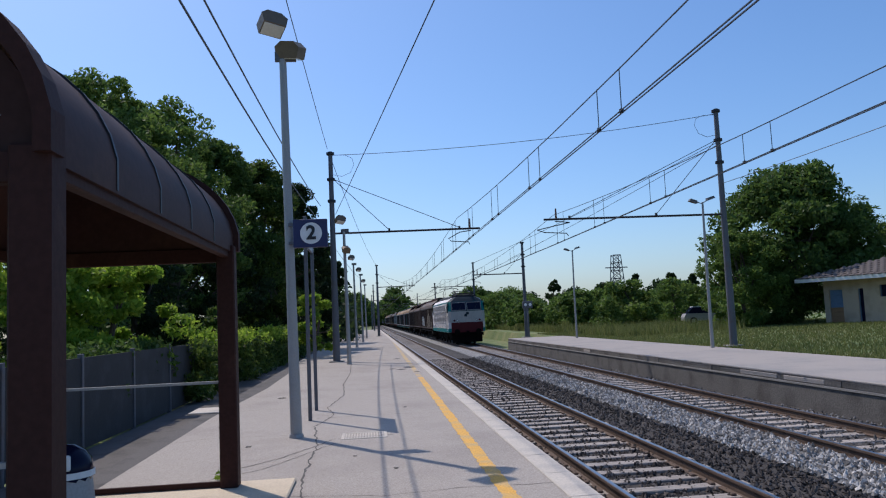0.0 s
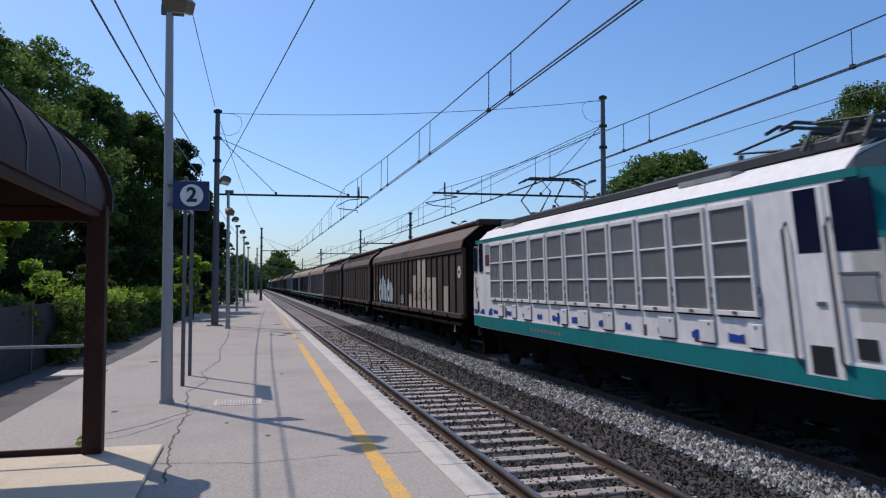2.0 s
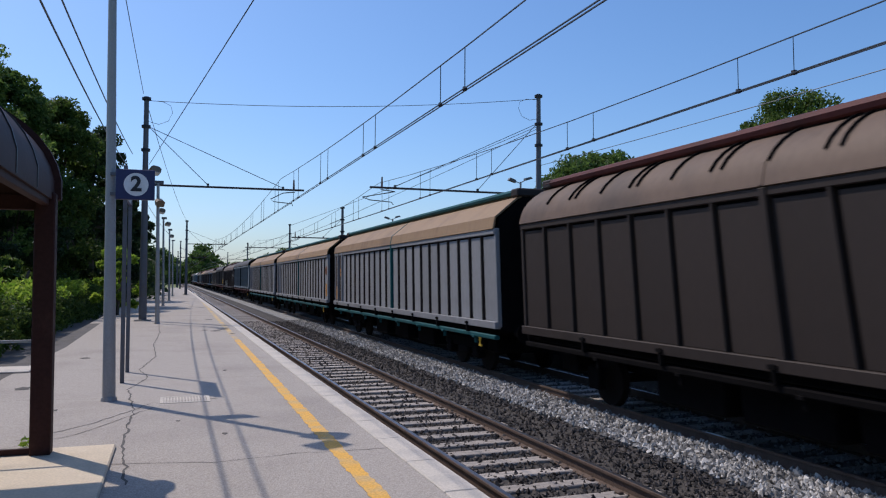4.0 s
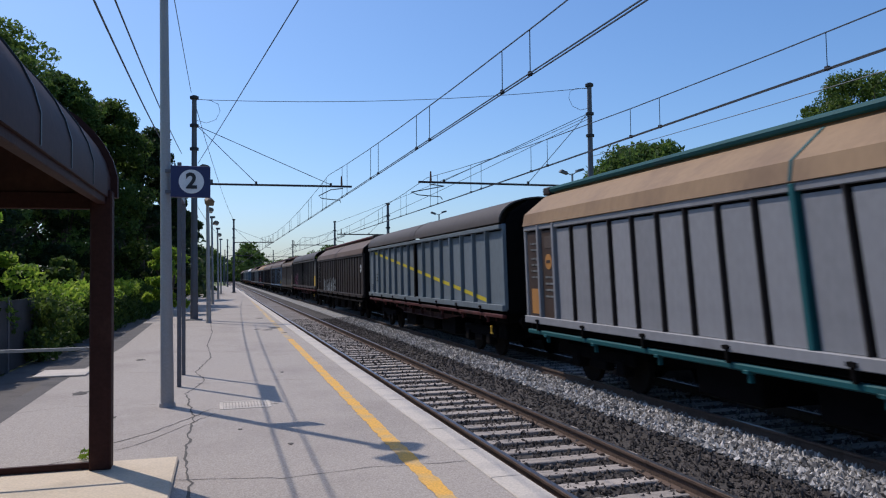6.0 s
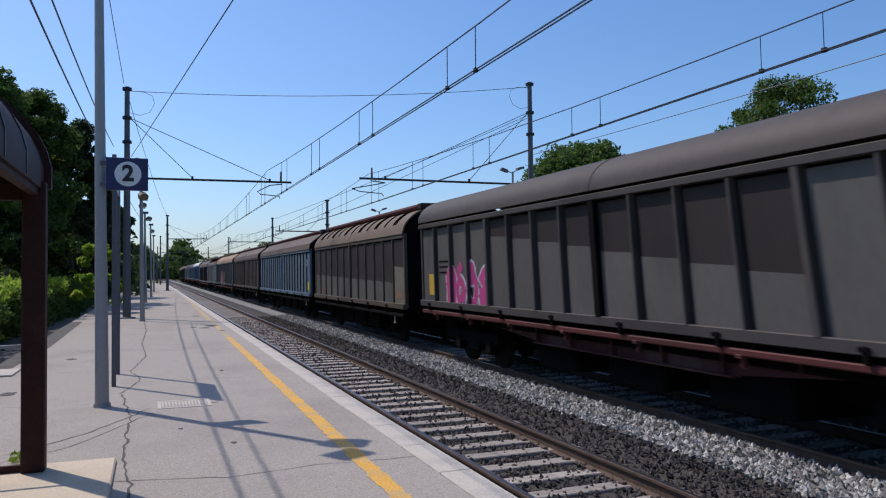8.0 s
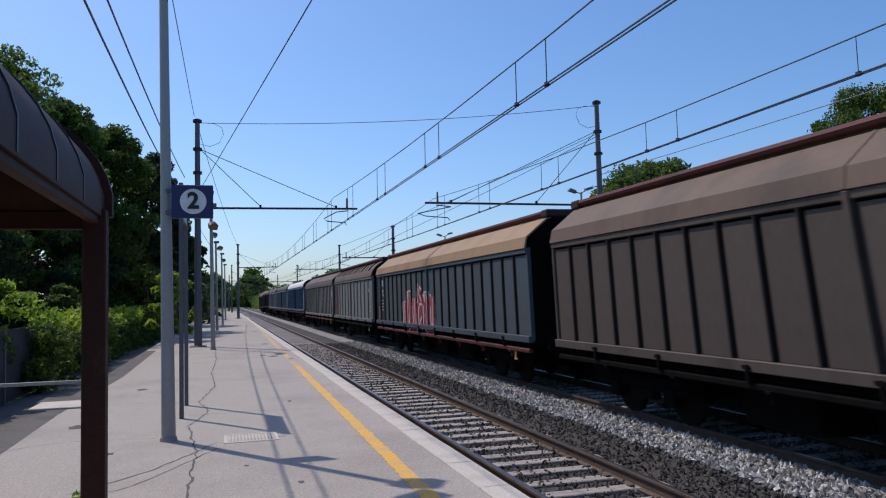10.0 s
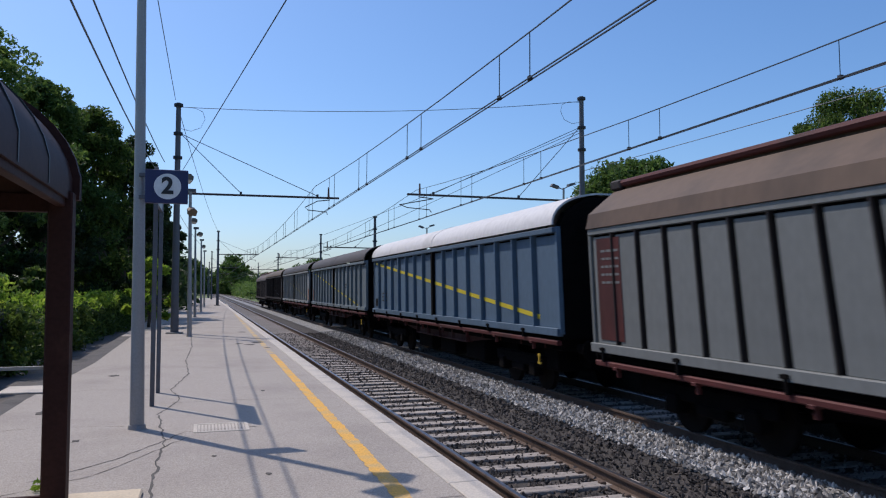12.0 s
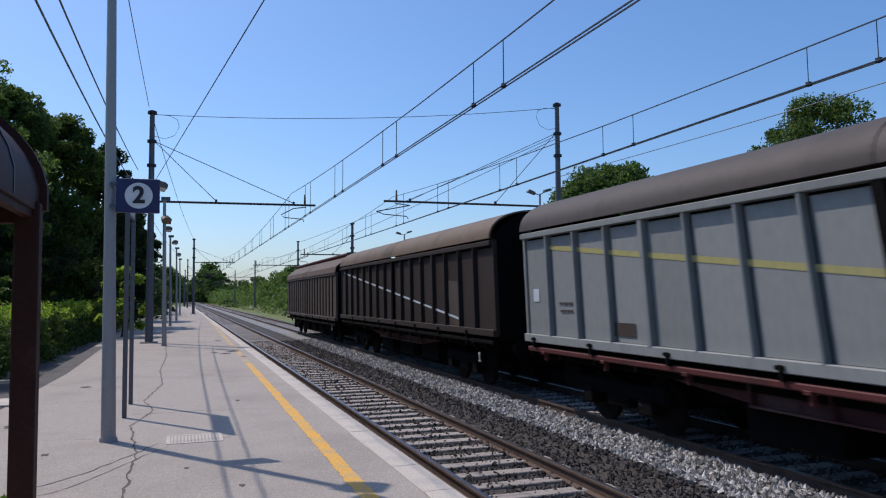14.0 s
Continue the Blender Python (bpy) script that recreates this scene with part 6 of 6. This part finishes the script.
    for k in range(n):
        f = piece("side_grille", frame_me, lo, Matrix.Translation((0, g0 + k * pitch + 0.05, 0)))
        piece("grille_back", back_me, f), piece("slats", slat_me, f), piece("hinge", hinge_me, f)
        g = random.Random(k)
        a = g0 + k * pitch
        # worn blue band with a wavy upper edge, broken by loose access plates
        edge = [(a + 0.42 + 0.07 * j, 1.535 + g.uniform(-0.03, 0.03)) for j in range(3 + g.randrange(6))]
        bm = bmesh.new()
        for (ya, za), (yb, zb) in zip(edge, edge[1:]):
            bm.faces.new([bm.verts.new(v) for v in ((xo - 0.008, ya, 1.425), (xo - 0.008, yb, 1.425), (xo - 0.008, yb, zb), (xo - 0.008, ya, za))])
        part("blue_mark", bm, C["loco_blue"], lo, "worn blue painted mark")
        if k % 4 != 3:
            pl = part("access_plate", box(xo - 0.03, xo, a + 0.02, a + 0.30 + 0.1 * (k % 3), 1.38, 1.69, 0.008), C["loco_white"], lo, "loose white access plate")
            part("plate_edge", box(xo - 0.034, xo, a + 0.03, a + 0.30 + 0.1 * (k % 3), 1.365, 1.38), C["under"], pl)
            part("plate_latch", box(xo - 0.036, xo - 0.03, a + 0.12, a + 0.16, 1.62, 1.66), M["mast"], pl)
        part("body_seam", box(xo - 0.006, xo, a - 0.006, a + 0.006, 1.36, 3.34), C["grille"], lo)
        # black strip painted as the shadow below the grille frame
        part("grille_shadow_gap", box(xo - 0.012, xo, a + 0.06, a + pitch - 0.06, 1.755, 1.78), C["under"], lo)
        part("grille_handle", box(xo - 0.065, xo - 0.05, a + pitch * 0.5 - 0.05, a + pitch * 0.5 + 0.05, 1.80, 1.84), M["mast"], lo)
    tb = bmesh.new()
    for k in range(9):
        add_box(tb, xo - 0.012, xo - 0.0085, 9.0 + k * 0.2, 9.0 + k * 0.2 + 0.13, 1.12, 1.2)
    part("stencil_bars", tb, C["pale"], lo, "small stencilled bars")
    for k in range(7):
        g = random.Random(50 + k)
        y = g.uniform(3, 12.8)
        part("grime_streak", box(xo - 0.007, xo - 0.0005, y, y + g.uniform(0.04, 0.12), 1.36, 1.36 + g.uniform(0.15, 0.35)), C["dirty"], lo, "rusty streak")
    # roof gear and pantographs
    for y0, y1 in ((1.2, 1.9), (3.0, 6.8), (8.6, 12.2)):
        part("roof_box", box(-0.68, 0.68, y0, y1, 3.86, 4.06, 0.03), M["dark"], lo, "dark roof equipment")
    for s in (-0.72, 0.72):
        part("roof_walk", box(s - 0.12, s + 0.12, 1.0, L - 1.0, 3.865, 4.0, 0.02), M["dark"], lo, "dark gear along the roof")
    for k in range(10):
        part("roof_insulator", tube([(-0.3 + 0.6 * (k % 2), 1.6 + k * 1.3, 3.9), (-0.3 + 0.6 * (k % 2), 1.6 + k * 1.3, 4.22)], 0.06, 0.045, 8), M["insul"], lo)
    part("vent", box(-1.2, -0.95, 3.2, 4.6, 3.72, 3.80), C["grille"], lo)
    part("vent", box(-1.2, -0.95, 12.6, 13.6, 3.72, 3.80), C["grille"], lo)

    def pantograph(y, up):
        top = 5.0 if up else 4.38
        mid = (4.05 + top) / 2
        kn = 1.1 if up else 1.5
        pg = part("pantograph", box(-0.6, 0.6, y - 0.06, y + 0.06, 4.02, 4.1), M["dark"], lo, "dark jointed pantograph")
        bm = bmesh.new()
        for s in (-0.5, 0.5):
            for d in (-1, 1):
                add_tube(bm, [(s, y + d * 0.35, 4.08), (s, y + d * kn, mid), (s * 0.8, y + d * 0.12, top)], 0.026, 0.02, 6)
        part("linkage", bm, M["dark"], pg)
        for d in (-0.16, 0.16):
            part("collector_bar", tube([(-0.9, y + d, top - 0.12), (-0.68, y + d, top), (0.68, y + d, top), (0.9, y + d, top - 0.12)], 0.028, 0.028, 6), M["dark"], pg)
    for y in (0.95, 1.35, 2.0):
        part("roof_conductor", tube([(-0.95, y, 3.88), (-0.8, y, 4.14), (0.8, y, 4.14), (0.95, y, 3.88)], 0.035, 0.035, 6), M["dark"], lo, "dark roof busbar")
    part("horn", tube([(0.55, 0.7, 4.0), (0.55, 1.2, 4.0)], 0.09, 0.04, 8), M["dark"], lo)
    pantograph(2.6, False), pantograph(L - 2.9, True)
    part("underframe", box(-1.2, 1.2, 0.6, L - 0.6, 0.78, 1.0), C["under"], lo)
    for y in (2.9, L / 2, L - 2.9):
        bogie(lo, y, 2.6)
    for y in (5.3, 9.8):
        part("tank", box(-1.15, 1.15, y - 0.7, y + 0.7, 0.35, 0.8, 0.04), C["under"], lo)
    TRAIN.append((lo, 0.0))
    return lo


loco()
build_wagons()


def motions():
    """The whole train runs towards the camera at an even speed on the second track."""
    for ob, s in TRAIN:
        walk(ob, [(t, pose(T2, 61.6 - 27.8 * t + s + (0.05 if s == 0 else 0.0), 0)) for t in (0, 2, 4, 6, 8, 10, 12, 14)])

motions()
